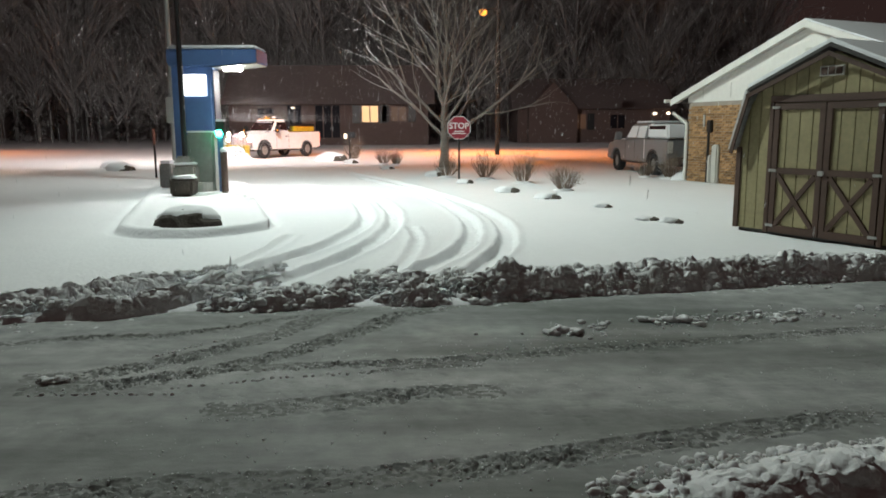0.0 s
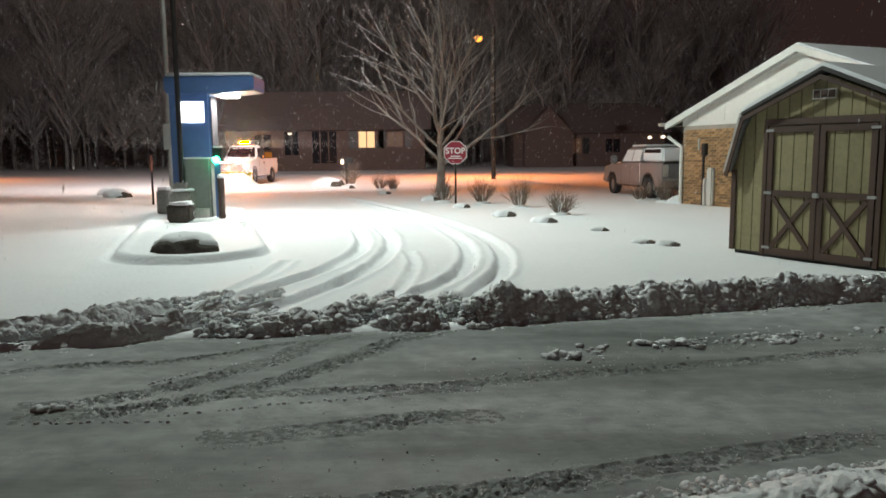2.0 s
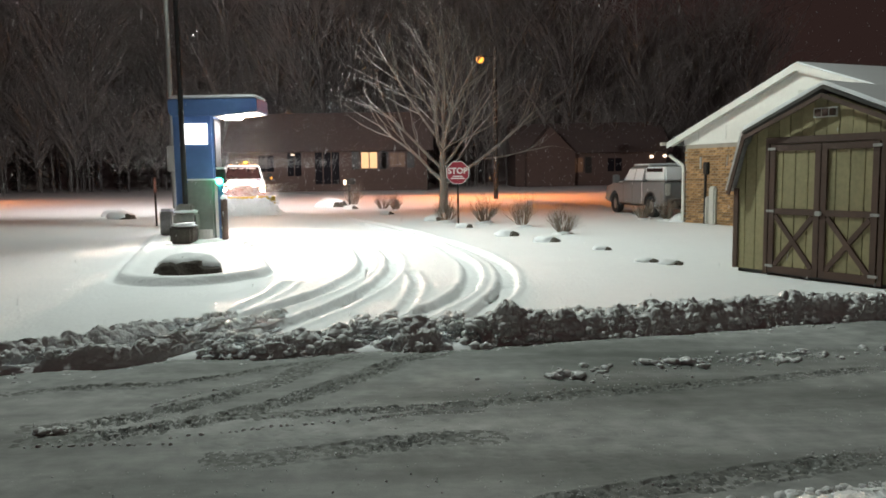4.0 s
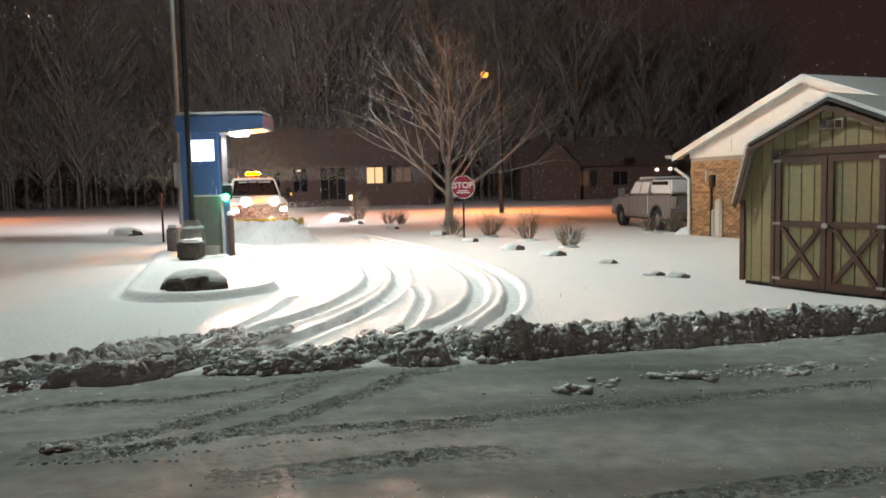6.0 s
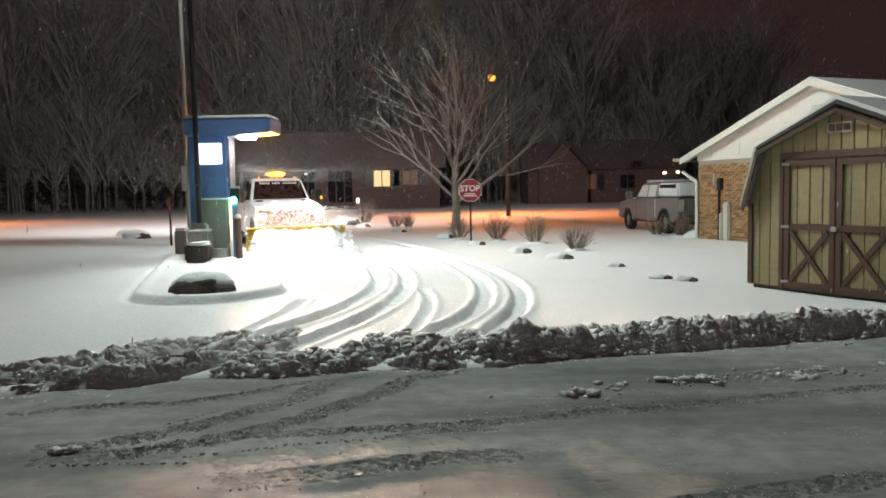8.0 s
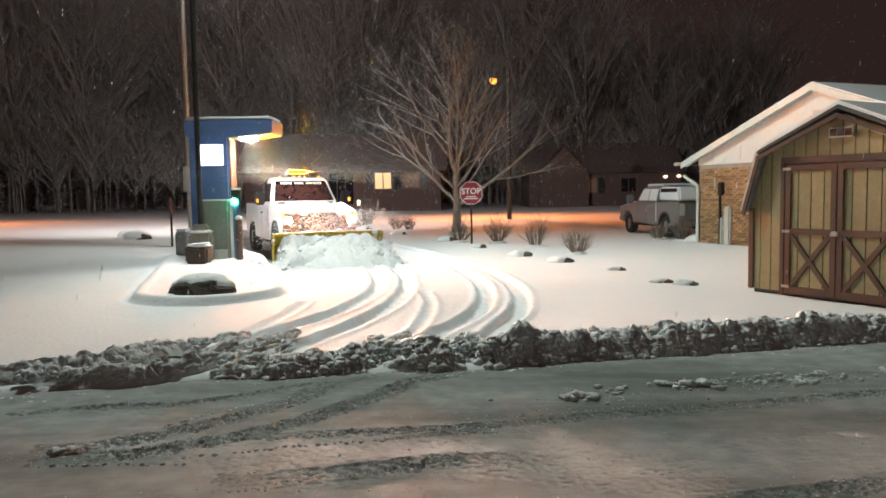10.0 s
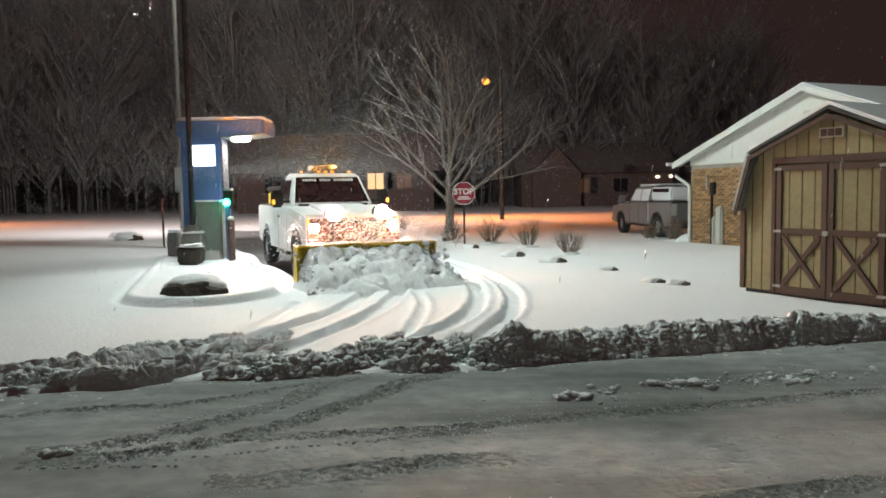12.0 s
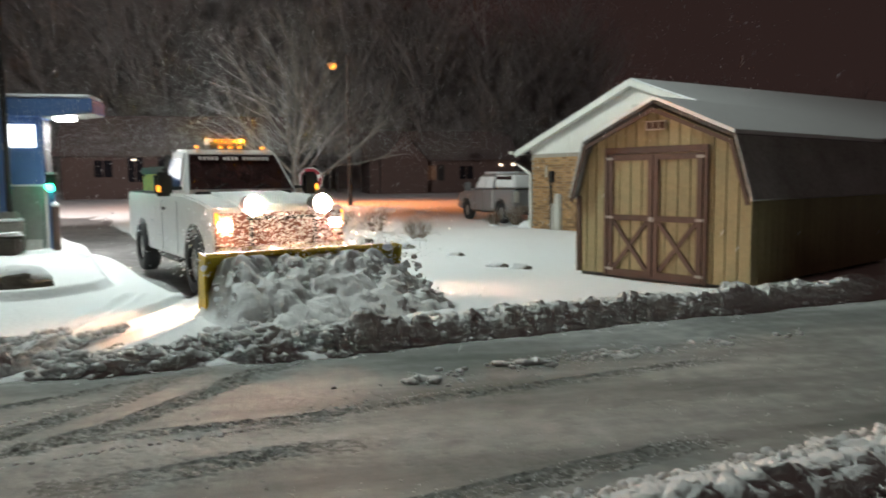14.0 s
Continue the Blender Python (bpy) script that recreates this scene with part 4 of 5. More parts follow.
# ---- brick house with a white gable ----
def house():
    t = thing("brick_house", pose(7.57, 22.75, 0, 0, 0, -68.2), "tan brick house with white gable and snowy roof", "house")
    W, D, H, A, HR = 8.5, 17.0, 2.32, 4.02, 2.48
    part("wall", prism(bmesh.new(), [(0, -0.1), (W, -0.1), (W, H), (0, H)], 0.0, D), MORTAR, t, "mortared brick wall")
    part("gable", prism(bmesh.new(), [(-0.03, H), (W + 0.03, H), (W + 0.03, HR), (W / 2, A), (-0.03, HR)], -0.03, 0.1), WHITEPAINT, t, "white painted gable")
    for k in range(6):
        part("gable_seam", box(bmesh.new(), (0.6 + 1.1 * k, -0.034, H + 0.3), (0.012, 0.008, 0.4)), PALE, t)
    rise = (A - HR) / (W / 2)
    o = 0.55
    for side in (0, 1):
        f = (lambda p: p) if side == 0 else (lambda p: (W - p[0], p[1]))
        a, b = (-o, HR - o * rise + 0.06), (W / 2, A + 0.06)
        part("roof_slope", prism(bmesh.new(), [f(p) for p in (a, b, (b[0], b[1] + 0.07), (a[0], a[1] + 0.07))], -0.24, D), SHINGLE, t)
        part("roof_snow", prism(bmesh.new(), [f(p) for p in ((a[0] + 0.02, a[1] + 0.074), (b[0], b[1] + 0.074), (b[0], b[1] + 0.115), (a[0] + 0.02, a[1] + 0.11))], -0.23, D), SNOW, t, "thin snow over the roof")
        part("rake_board", prism(bmesh.new(), [f(p) for p in ((a[0], a[1] - 0.1), (b[0], b[1] - 0.1), (b[0], b[1] + 0.072), (a[0], a[1] + 0.072))], -0.27, -0.24), WHITEPAINT, t, "white rake board")
        part("rake_soffit", prism(bmesh.new(), [f(p) for p in ((a[0], a[1] - 0.04), (b[0], b[1] - 0.04), (b[0], b[1] - 0.01), (a[0], a[1] - 0.01))], -0.24, 0.0), WHITEPAINT, t)
    part("gable_vent", box(bmesh.new(), (W / 2, -0.04, A - 0.62), (0.22, 0.03, 0.22), 0.02), PALE, t)
    part("gutter", box(bmesh.new(), (-o - 0.05, D / 2 - 0.25, HR - o * rise + 0.1), (0.11, D + 0.4, 0.1), 0.02), WHITEPAINT, t)
    bm = bmesh.new()
    rod(bm, (-o - 0.02, -0.12, H - 0.3), (0.02, -0.08, H - 0.62), 0.05)
    rod(bm, (0.02, -0.08, H - 0.6), (0.02, -0.08, 0.05), 0.05)
    part("downspout", bm, WHITEPAINT, t, "white downspout")
    part("electric_meter", box(bmesh.new(), (0.98, -0.06, 1.62), (0.2, 0.12, 0.36), 0.03), BLACK, t, "dark electric meter box")
    part("conduit", rod(bmesh.new(), (0.93, -0.05, 0.0), (0.93, -0.05, 1.5), 0.035), BLACK, t)
    part("conduit", rod(bmesh.new(), (0.72, -0.05, 1.6), (0.72, -0.05, 1.95), 0.03), PALE, t)
    part("utility_cover", box(bmesh.new(), (1.28, -0.07, 0.55), (0.26, 0.14, 1.1), 0.04), PALE, t, "pale utility covers on the wall")
    part("utility_cover", box(bmesh.new(), (1.05, -0.06, 0.4), (0.12, 0.12, 0.8), 0.03), PALE, t)
    return t


brick_house = house()


# ---- parked silver pickup ----
def wheel(parent, x, y, r, w, name="wheel"):
    h = new(name)
    h.parent = parent
    h.location = (x, y, r)
    bm = bmesh.new()
    s = 1 if y > 0 else -1
    ringp = [(r * 0.60, -w / 2), (r * 0.92, -w / 2), (r, -w * 0.32), (r, w * 0.32), (r * 0.92, w / 2), (r * 0.60, w / 2)]
    n = 28
    rings = [[bm.verts.new((q * math.cos(6.28318 * k / n), z, q * math.sin(6.28318 * k / n))) for q, z in ringp] for k in range(n)]
    for k in range(n):
        for j in range(len(ringp)):
            a, b = rings[k], rings[(k + 1) % n]
            bm.faces.new((a[j], a[(j + 1) % 6], b[(j + 1) % 6], b[j]))
    bmesh.ops.recalc_face_normals(bm, faces=bm.faces[:])
    part("tyre", bm, RUBBER, h)
    bm = bmesh.new()
    rod(bm, (0, -w * 0.3, 0), (0, w * 0.3, 0), r * 0.6, r * 0.6, 24)
    for k in range(8):
        a = 6.28318 * k / 8
        box(bm, (r * 0.36 * math.cos(a), s * w * 0.31, r * 0.36 * math.sin(a)), (r * 0.16, 0.03, r * 0.16), 0.01)
    rod(bm, (0, s * w * 0.3, 0), (0, s * w * 0.42, 0), r * 0.17, r * 0.14, 14)
    part("rim", bm, STEEL, h)
    return h


def pickup(name, m, paint, label, crew, snowy):
    """A pickup truck: forward is +x, its front axle stands over the origin."""
    t = thing(name, m, label, "pickup truck")
    base = 3.58 if not crew else 3.57
    tail = -base - 1.2
    up = 0.0 if crew else 0.09
    cab_back = -2.05 if not crew else -2.75
    hw = 0.99
    arch = lambda cx, r: [(cx + r * math.cos(a), 0.42 + r * math.sin(a)) for a in np.linspace(0.05, math.pi - 0.05, 12)]
    side = [(0.92, 0.5), (0.93, 0.95 + up), (0.86, 1.12 + up), (0.3, 1.2 + up), (-0.55, 1.27 + up), (cab_back, 1.3 + up), (cab_back - 0.03, 1.3 + up / 2), (tail, 1.32 + up / 2), (tail, 0.55)]
    low = [(tail + 0.3, 0.5)] + arch(-base, 0.5)[::-1] + [(-base + 0.6, 0.45), (-0.6, 0.45)] + arch(0, 0.5)[::-1]
    part("body", prism(bmesh.new(), side + low, -hw, hw, "y", 0.025), paint, t)
    green = [(-0.62, 1.25 + up), (-1.22, 1.9 + 1.3 * up), (cab_back + 0.12, 1.93 + 1.3 * up), (cab_back, 1.28 + up)]
    bm = bmesh.new()
    lo = [bm.verts.new((x, s * (0.94 if z < 1.5 else 0.77), z)) for s in (-1, 1) for x, z in green]
    for k in range(4):
        j = (k + 1) % 4
        bm.faces.new((lo[k], lo[j], lo[4 + j], lo[4 + k]))
    bm.faces.new(lo[:4])
    bm.faces.new(lo[4:])
    bmesh.ops.recalc_face_normals(bm, faces=bm.faces[:])
    bmesh.ops.bevel(bm, geom=bm.edges[:], offset=0.05, segments=3, affect="EDGES")
    part("cab", bm, paint, t)
    # windscreen and side glass lie just outside the cab
    def pane(nm, corners, out):
        bm = bmesh.new()
        vs = [bm.verts.new(Vector(c) + Vector(out) * k) for k in (0.0, 0.012) for c in corners]
        bm.faces.new(vs[:4])
        bm.faces.new(vs[4:])
        for k in range(4):
            j = (k + 1) % 4
            bm.faces.new((vs[k], vs[j], vs[4 + j], vs[4 + k]))
        bmesh.ops.recalc_face_normals(bm, faces=bm.faces[:])
        return part(nm, bm, SNOW if snowy and nm != "side_window" else GLASS, t, "snow-covered windscreen" if snowy and nm == "windscreen" else "")
    pane("windscreen", [(-0.70, -0.85, 1.335 + up), (-0.70, 0.85, 1.335 + up), (-1.155, 0.72, 1.83 + 1.25 * up), (-1.155, -0.72, 1.83 + 1.25 * up)], (0.8, 0, 0.6))
    for s in (-1, 1):
        y0, y1 = 0.918, 0.812
        stops = [(-1.0, -1.95)] if not crew else [(-1.0, -1.85), (-1.93, -2.65)]
        for a, b in stops:
            cut = a + 0.08 if a == -1.0 else a
            q = [(a, s * y0, 1.36 + up), (b, s * y0, 1.36 + up), (b, s * y1, 1.80 + up), (cut - 0.28 if a == -1.0 else a, s * y1, 1.80 + up)]
            p_ = pane("side_window", q, (0, s * 0.9, 0.3))
            if snowy:
                p_.data.materials[0] = SNOW
        for a in ([-0.98, -1.98] if not crew else [-0.98, -1.88, -2.7]):
            part("door_seam", box(bmesh.new(), (a, s * (hw + 0.001), 0.88), (0.012, 0.006, 0.76)), BLACK, t)
        for a in ([-1.8] if not crew else [-1.68, -2.5]):
            part("door_handle", box(bmesh.new(), (a, s * (hw + 0.02), 1.14), (0.2, 0.035, 0.045), 0.01), BLACK if not crew else paint, t)
        part("running_board", box(bmesh.new(), ((-0.7 + cab_back) / 2, s * 0.97, 0.42), (abs(cab_back) - 0.8, 0.16, 0.06), 0.02), BLACK, t)
        mir = part("mirror", box(bmesh.new(), (-0.82, s * 1.22, 1.42 + up), (0.16, 0.26, 0.34), 0.04), BLACK if not snowy else paint, t, "large black towing mirror" if not snowy else "")
        part("mirror_arm", box(bmesh.new(), (-0.82, s * 1.03, 1.36 + up), (0.07, 0.2, 0.05), 0.01), BLACK, mir)
        if not snowy:
            part("marker_lamp", box(bmesh.new(), (-0.73, s * 1.31, 1.36 + up), (0.03, 0.06, 0.09), 0.008), AMBER, mir, "lit amber marker")
        part("tail_lamp", box(bmesh.new(), (tail - 0.005, s * 0.88, 1.05), (0.05, 0.2, 0.42), 0.02), REDLAMP if not snowy else PALE, t)
    part("bed_rim", box(bmesh.new(), ((cab_back + tail) / 2 - 0.02, 0, 1.32 + up / 2), (abs(tail - cab_back) - 0.05, 2 * hw - 0.06, 0.05), 0.02), BLACK, t)
    part("front_bumper", box(bmesh.new(), (0.98, 0, 0.6), (0.2, 1.98, 0.24), 0.05), CHROME, t)
    part("rear_bumper", box(bmesh.new(), (tail - 0.08, 0, 0.6), (0.18, 1.9, 0.22), 0.04), CHROME, t)
    part("grille", box(bmesh.new(), (0.935, 0, 0.88), (0.06, 1.36 if snowy else 1.52, 0.54), 0.03), GRILLE if not snowy else BLACK, t, "snow-crusted grille with lamp red in its colour" if not snowy else "")
    for s in (-1, 1):
        part("headlamp", box(bmesh.new(), (0.92, s * 0.79, 0.93 + up / 2), (0.06, 0.3, 0.34), 0.04), PALE if snowy else GRILLE, t)
        if not snowy:
            part("low_beam", box(bmesh.new(), (0.956, s * 0.83, 0.98), (0.012, 0.17, 0.10), 0.005), LOWBEAM, t, "glowing headlamp")
            part("turn_lamp", box(bmesh.new(), (0.945, s * 0.945, 1.08), (0.03, 0.05, 0.15), 0.01), AMBER, t)
    if not snowy:
        # dark panel over the white front, in the same lamp-reddened colour
        part("front_panel", box(bmesh.new(), (0.928, 0, 0.86), (0.05, 1.94, 0.56), 0.02), GRILLE, t, "dark front caked with blown snow, reddened for lamp light")
    part("chassis", box(bmesh.new(), (tail / 2 + 0.2, 0, 0.48), (abs(tail) + 0.6, 1.1, 0.2)), BLACK, t)
    wheels = [wheel(t, x, y, 0.40 if snowy else 0.43, 0.27) for x in (0, -base) for y in (0.84, -0.84)]
    return t, wheels


parked, _ = pickup("pickup_truck", pose(7.76, 28.74, 0, 0, 0, 97), TRUCKGREY, "silver crew-cab pickup with snow over its windows and roof", True, True)
parked.scale = (0.95, 0.95, 0.91)
part("roof_snow", box(bmesh.new(), (-1.95, 0, 1.95), (1.5, 1.4, 0.1), 0.045), SNOW, parked, "snow on the roof")
part("hood_snow", prism(bmesh.new(), [(0.8, 1.13), (-0.55, 1.285), (-0.55, 1.34), (0.75, 1.19)], -0.85, 0.85, "y", 0.02), SNOW, parked)
part("bed_cap", prism(bmesh.new(), [(-2.85, 1.34), (-4.6, 1.34), (-4.55, 1.84), (-2.9, 1.88)], -0.9, 0.9, "y", 0.06), SNOW, parked, "snow-covered bed cap")
part("cap_window", box(bmesh.new(), (-3.7, 0.896, 1.745), (1.35, 0.03, 0.13), 0.01), GLASS, parked, "dark strip of the cap's side window")
part("snow_strip", box(bmesh.new(), (-2.80, 0.985, 0.93), (0.07, 0.02, 0.72), 0.008), SNOW, parked, "snow caught between cab and bed")
part("rear_arch", prism(bmesh.new(), [(-3.57 + 0.55 * math.cos(a), 0.42 + 0.55 * math.sin(a)) for a in np.linspace(0.1, 3.04, 12)] + [(-3.57 + 0.48 * math.cos(a), 0.42 + 0.48 * math.sin(a)) for a in np.linspace(3.04, 0.1, 12)], 0.985, 1.005), BLACK, parked)

# ---- the plough truck ----
plough_truck, plough_wheels = pickup("plow_truck", truck_pose(0), TRUCKWHITE, "white snow plow pickup with yellow blade and amber beacons", False, False)
T = plough_truck
part("hood_bulge", prism(bmesh.new(), [(0.86, 1.19), (0.2, 1.29), (-0.5, 1.36), (-0.5, 1.40), (0.2, 1.34), (0.82, 1.24)], -0.6, 0.6, "y", 0.02), TRUCKWHITE, T)
banner = part("banner", box(bmesh.new(), (0, 0, 0), (0.004, 1.2, 0.085), 0.0, pose(-1.0805, 0, 1.885, 0, -41.3, 0)), GLASS, T, "strip with white lettering across the windscreen")
for k in range(18):
    if k not in (5, 10):
        part("lettering_bar", box(bmesh.new(), (0, -0.56 + 0.066 * k, 0), (0.006, 0.046, 0.065 if k % 3 else 0.055), 0.0, pose(-1.077, 0, 1.888, 0, -41.3, 0)), SIGNWHITE, banner)
for k in range(5):
    part("roof_marker", box(bmesh.new(), (-1.27, (-0.56, -0.16, 0, 0.16, 0.56)[k], 2.06), (0.10, 0.07, 0.035), 0.012), AMBER, T, "lit amber roof marker")
bar = part("light_bar", box(bmesh.new(), (-1.55, 0, 2.085), (0.34, 0.62, 0.05), 0.015), BLACK, T, "low roof light bar")
part("rear_lip", box(bmesh.new(), (-1.71, 0, 2.14), (0.02, 0.6, 0.09), 0.005), BLACK, bar)
part("front_lip", box(bmesh.new(), (-1.40, 0, 2.12), (0.02, 0.6, 0.05), 0.005), BLACK, bar)
for e in (-1, 1):
    part("end_cap", box(bmesh.new(), (-1.55, e * 0.28, 2.15), (0.3, 0.06, 0.11), 0.02), SNOW, bar, "snowy end of the light bar")
part("bed_box", box(bmesh.new(), (-3.6, 0, 1.5), (1.9, 1.5, 0.36), 0.04), YELLOW, T, "yellow salt spreader in the bed")
part("spreader_lid", box(bmesh.new(), (-3.6, 0, 1.74), (2.0, 1.6, 0.12), 0.04), BLACK, T)
part("rack", box(bmesh.new(), (-2.25, 0, 1.72), (0.06, 1.7, 0.5), 0.02), BLACK, T, "dark headache rack")
for e in (-0.45, 0.2):
    part("wiper", rod(bmesh.new(), (-0.70, e, 1.44), (-0.86, e + 0.48, 1.60), 0.012, 0.008, 6), BLACK, T, "black windscreen wiper")
part("cowl", box(bmesh.new(), (-0.63, 0, 1.375), (0.12, 1.6, 0.05), 0.02), BLACK, T, "dark cowl under the windscreen")
part("fuel_door", box(bmesh.new(), (-2.5, -0.994, 1.08), (0.18, 0.008, 0.18), 0.003), TRUCKWHITE, T)
for e in (-1, 1):
    part("wheel_lip", prism(bmesh.new(), [(0.56 * math.cos(a), 0.42 + 0.56 * math.sin(a)) for a in np.linspace(0.1, 3.04, 14)] + [(0.49 * math.cos(a), 0.42 + 0.49 * math.sin(a)) for a in np.linspace(3.04, 0.1, 14)], e * 0.985, e * 1.01), BLACK, T, "dark wheel arch lip")
# the truck stands higher and narrower than the parked one
for ob in T.children_recursive:
    if ob.type == "MESH" and ob.parent not in plough_wheels:
        for v in ob.data.vertices:
            v.co.y, v.co.z = v.co.y * 0.94, 0.4 + (v.co.z - 0.4) * 1.035
# the beacon's lamp: a drum with one bright side that swings up out of its well at each flash
rotor = new("beacon_rotor")
rotor.parent, rotor.location = T, (-1.55, 0, 2.235)
# walls added to block leaking light while the plate is turned down
well = bmesh.new()
for e in (-1, 1):
    box(well, (-1.55 + e * 0.068, 0, 2.155), (0.01, 0.5, 0.085))
    box(well, (-1.55, e * 0.245, 2.155), (0.126, 0.01, 0.085))
part("lamp_well", well, BLACK, bar)
part("lamp_plate", box(bmesh.new(), (0.036, 0, 0), (0.012, 0.44, 0.085)), BEACON, rotor, "bright amber lamp plate")
part("drum", box(bmesh.new(), (-0.005, 0, 0), (0.06, 0.46, 0.1), 0.01), BLACK, rotor, "dark back of the turning lamp")
# plough lamps on a tubular frame
for s in (-1, 1):
    lampbody = part("plow_lamp", rod(bmesh.new(), (0.90, s * 0.47, 1.277), (0.99, s * 0.47, 1.275), 0.09, 0.13, 20), BLACK, T, "plow headlamp on a bracket")
    part("lens", rod(bmesh.new(), (0.994, s * 0.47, 1.275), (1.006, s * 0.47, 1.274), 0.035, 0.034, 18), HEAD, lampbody, "blazing white lens")
    # a glowing disc imitates the glare; the added hood narrows the beam
    part("reflector", rod(bmesh.new(), (0.991, s * 0.47, 1.275), (0.993, s * 0.47, 1.275), 0.125, 0.125, 20), GLARE, lampbody, "glowing disc in place of the lamp glare")
    part("hood", rod(bmesh.new(), (0.99, s * 0.47, 1.275), (1.225, s * 0.47, 1.275), 0.13, 0.135, 20, caps=False), BLACK, lampbody, "dark lamp hood added to narrow the beam")
    # added shields leave a slot for the beam; their glow imitates glare
    bm = bmesh.new()
    for lo, hi in ((-3.14159, 0.0), (0.24, 2.90)):
        prism(bm, [(s * 0.47 + 0.13 * math.cos(a), 1.275 + 0.13 * math.sin(a)) for a in np.linspace(lo, hi, 18)], 1.21, 1.22, "x")
    for e in (-1, 1):
        box(bm, (1.215, s * 0.47 + e * 0.0905, 1.2905), (0.01, 0.071, 0.0305))
    part("beam_shield", bm, GLARE, lampbody, "added shield that cuts the beam and glows as lamp glare")
    part("lamp_bracket", box(bmesh.new(), (1.0, s * 0.45, 0.87), (0.05, 0.05, 0.55)), BLACK, T)
part("lamp_bar", box(bmesh.new(), (0.99, 0, 1.10), (0.05, 1.0, 0.05)), BLACK, T)
# blade
bm = bmesh.new()
outline = []
for k in range(9):
    a = radians(-52 + 13 * k)
    outline.append((BLADE_X + 0.30 - 0.42 * math.cos(a), 0.38 + 0.41 * math.sin(a)))
thick = [(x - 0.03, z) for x, z in outline[::-1]]
prism(bm, outline + thick, -BLADE_HALF, BLADE_HALF, "y")
blade = part("plow_blade", bm, YELLOW, T, "yellow snow plow blade")
for k in range(7):
    part("blade_rib", box(bmesh.new(), (BLADE_X - 0.18, -1.26 + 0.42 * k, 0.42), (0.14, 0.03, 0.58), 0.005), YELLOW, blade)
for s in (-1, 1):
    part("edge_plate", prism(bmesh.new(), [(BLADE_X - 0.2, 0.06), (BLADE_X + 0.16, 0.06), (BLADE_X + 0.1, 0.45), (BLADE_X + 0.16, 0.72), (BLADE_X - 0.1, 0.75)], s * BLADE_HALF - 0.015, s * BLADE_HALF + 0.015), YELLOW, blade)
part("blade_lip", box(bmesh.new(), (BLADE_X + 0.05, 0, 0.715), (0.12, 2 * BLADE_HALF, 0.05), 0.015), YELLOW, blade)
part("push_frame", prism(bmesh.new(), [(1.5, 0.3), (0.95, 0.45), (0.95, 0.6), (1.5, 0.45)], -0.45, 0.45), BLACK, T)

# snow rolling before the blade, and the snow that it takes up slab by slab
rng = random.Random(8)


def heap():
    """The rolling heap: a lumpy slope from the blade's lip down to the ground, spilling past its left end."""
    f, y = np.linspace(0, 1, 70), np.linspace(-BLADE_HALF - 0.12, BLADE_HALF + 0.55, 150)
    F, Y = np.meshgrid(f, y, indexing="ij")
    ends = smoothstep(-BLADE_HALF - 0.12, -BLADE_HALF + 0.2, Y) * (1 - smoothstep(BLADE_HALF - 0.25, BLADE_HALF + 0.55, Y))
    reach = 1.55 + 0.5 * (fbm(Y * 1.6, Y * 0, 301) - 0.45)
    X = BLADE_X - 0.04 + F * reach + 0.12 * (billow(Y * 3.5, F * 4, 311, 2) - 0.4)
    slope = np.interp(F, [0, 0.12, 0.3, 0.55, 0.8, 1], [0.78, 0.68, 0.52, 0.38, 0.17, 0.0])
    swell = (0.66 + 0.45 * fbm(Y * 1.5 + 3, F * 2.2, 305)) * (1 - 0.4 * (1 - smoothstep(-1.3, -0.95, Y)) * (1 - F)) * (1 - 0.35 * smoothstep(0.85, 1.2, Y) * (1 - F))
    lumps = 0.22 * (puffs(Y * 3.6, F * 5, 307) - 0.55) + 0.12 * (puffs(Y * 8, F * 11, 309) - 0.55) + 0.05 * (puffs(Y * 18, F * 24, 310) - 0.5)
    Z = (slope * swell + lumps * smoothstep(0, 0.15, F) * (1 - 0.7 * F)) * ends - 0.09 * F
    n, m = X.shape
    k = (np.arange(n - 1)[:, None] * m + np.arange(m - 1)[None, :]).ravel()
    return raw_mesh("pushed_snow", np.stack([X, Y, Z], -1).reshape(-1, 3), np.stack([k, k + m, k + m + 1, k + 1], -1), CLOD, True)


pushed = tagged(heap(), "tumbling heap of snow pushed by the plow blade", "snow")
bm = bmesh.new()
for k in range(620):
    r = 0.013 + 0.05 * rng.random() ** 2.4
    f = rng.random()
    lump(bm, (BLADE_X + 0.15 + 1.1 * f, rng.uniform(-1.35, 1.4), 0.01 + 0.7 * (1 - f) * rng.random() ** 0.5), (r, r * 1.2, r), k, 0.5, 1)
part("clods", bm, CLOD, pushed)["kind"] = "stuff"
co, tri = [], []
for _ in range(4200):
    c = np.array((BLADE_X - 0.7 + 0.9 * rng.random(), rng.gauss(0.3, 0.8), 0.5 + 0.75 * rng.random() ** 1.3))
    r = rng.uniform(0.003, 0.009)
    b = len(co)
    co += [c + (r, 0, 0), c + (-r, 0, 0), c + (0, r * 3.2, r * 0.9), c + (0, -r * 3.2, -r * 0.9), c + (0, 0, r), c + (0, 0, -r)]
    tri += [(b + i, b + j, b + m) for i, j, m in ((0, 2, 4), (2, 1, 4), (1, 3, 4), (3, 0, 4), (2, 0, 5), (1, 2, 5), (3, 1, 5), (0, 3, 5))]
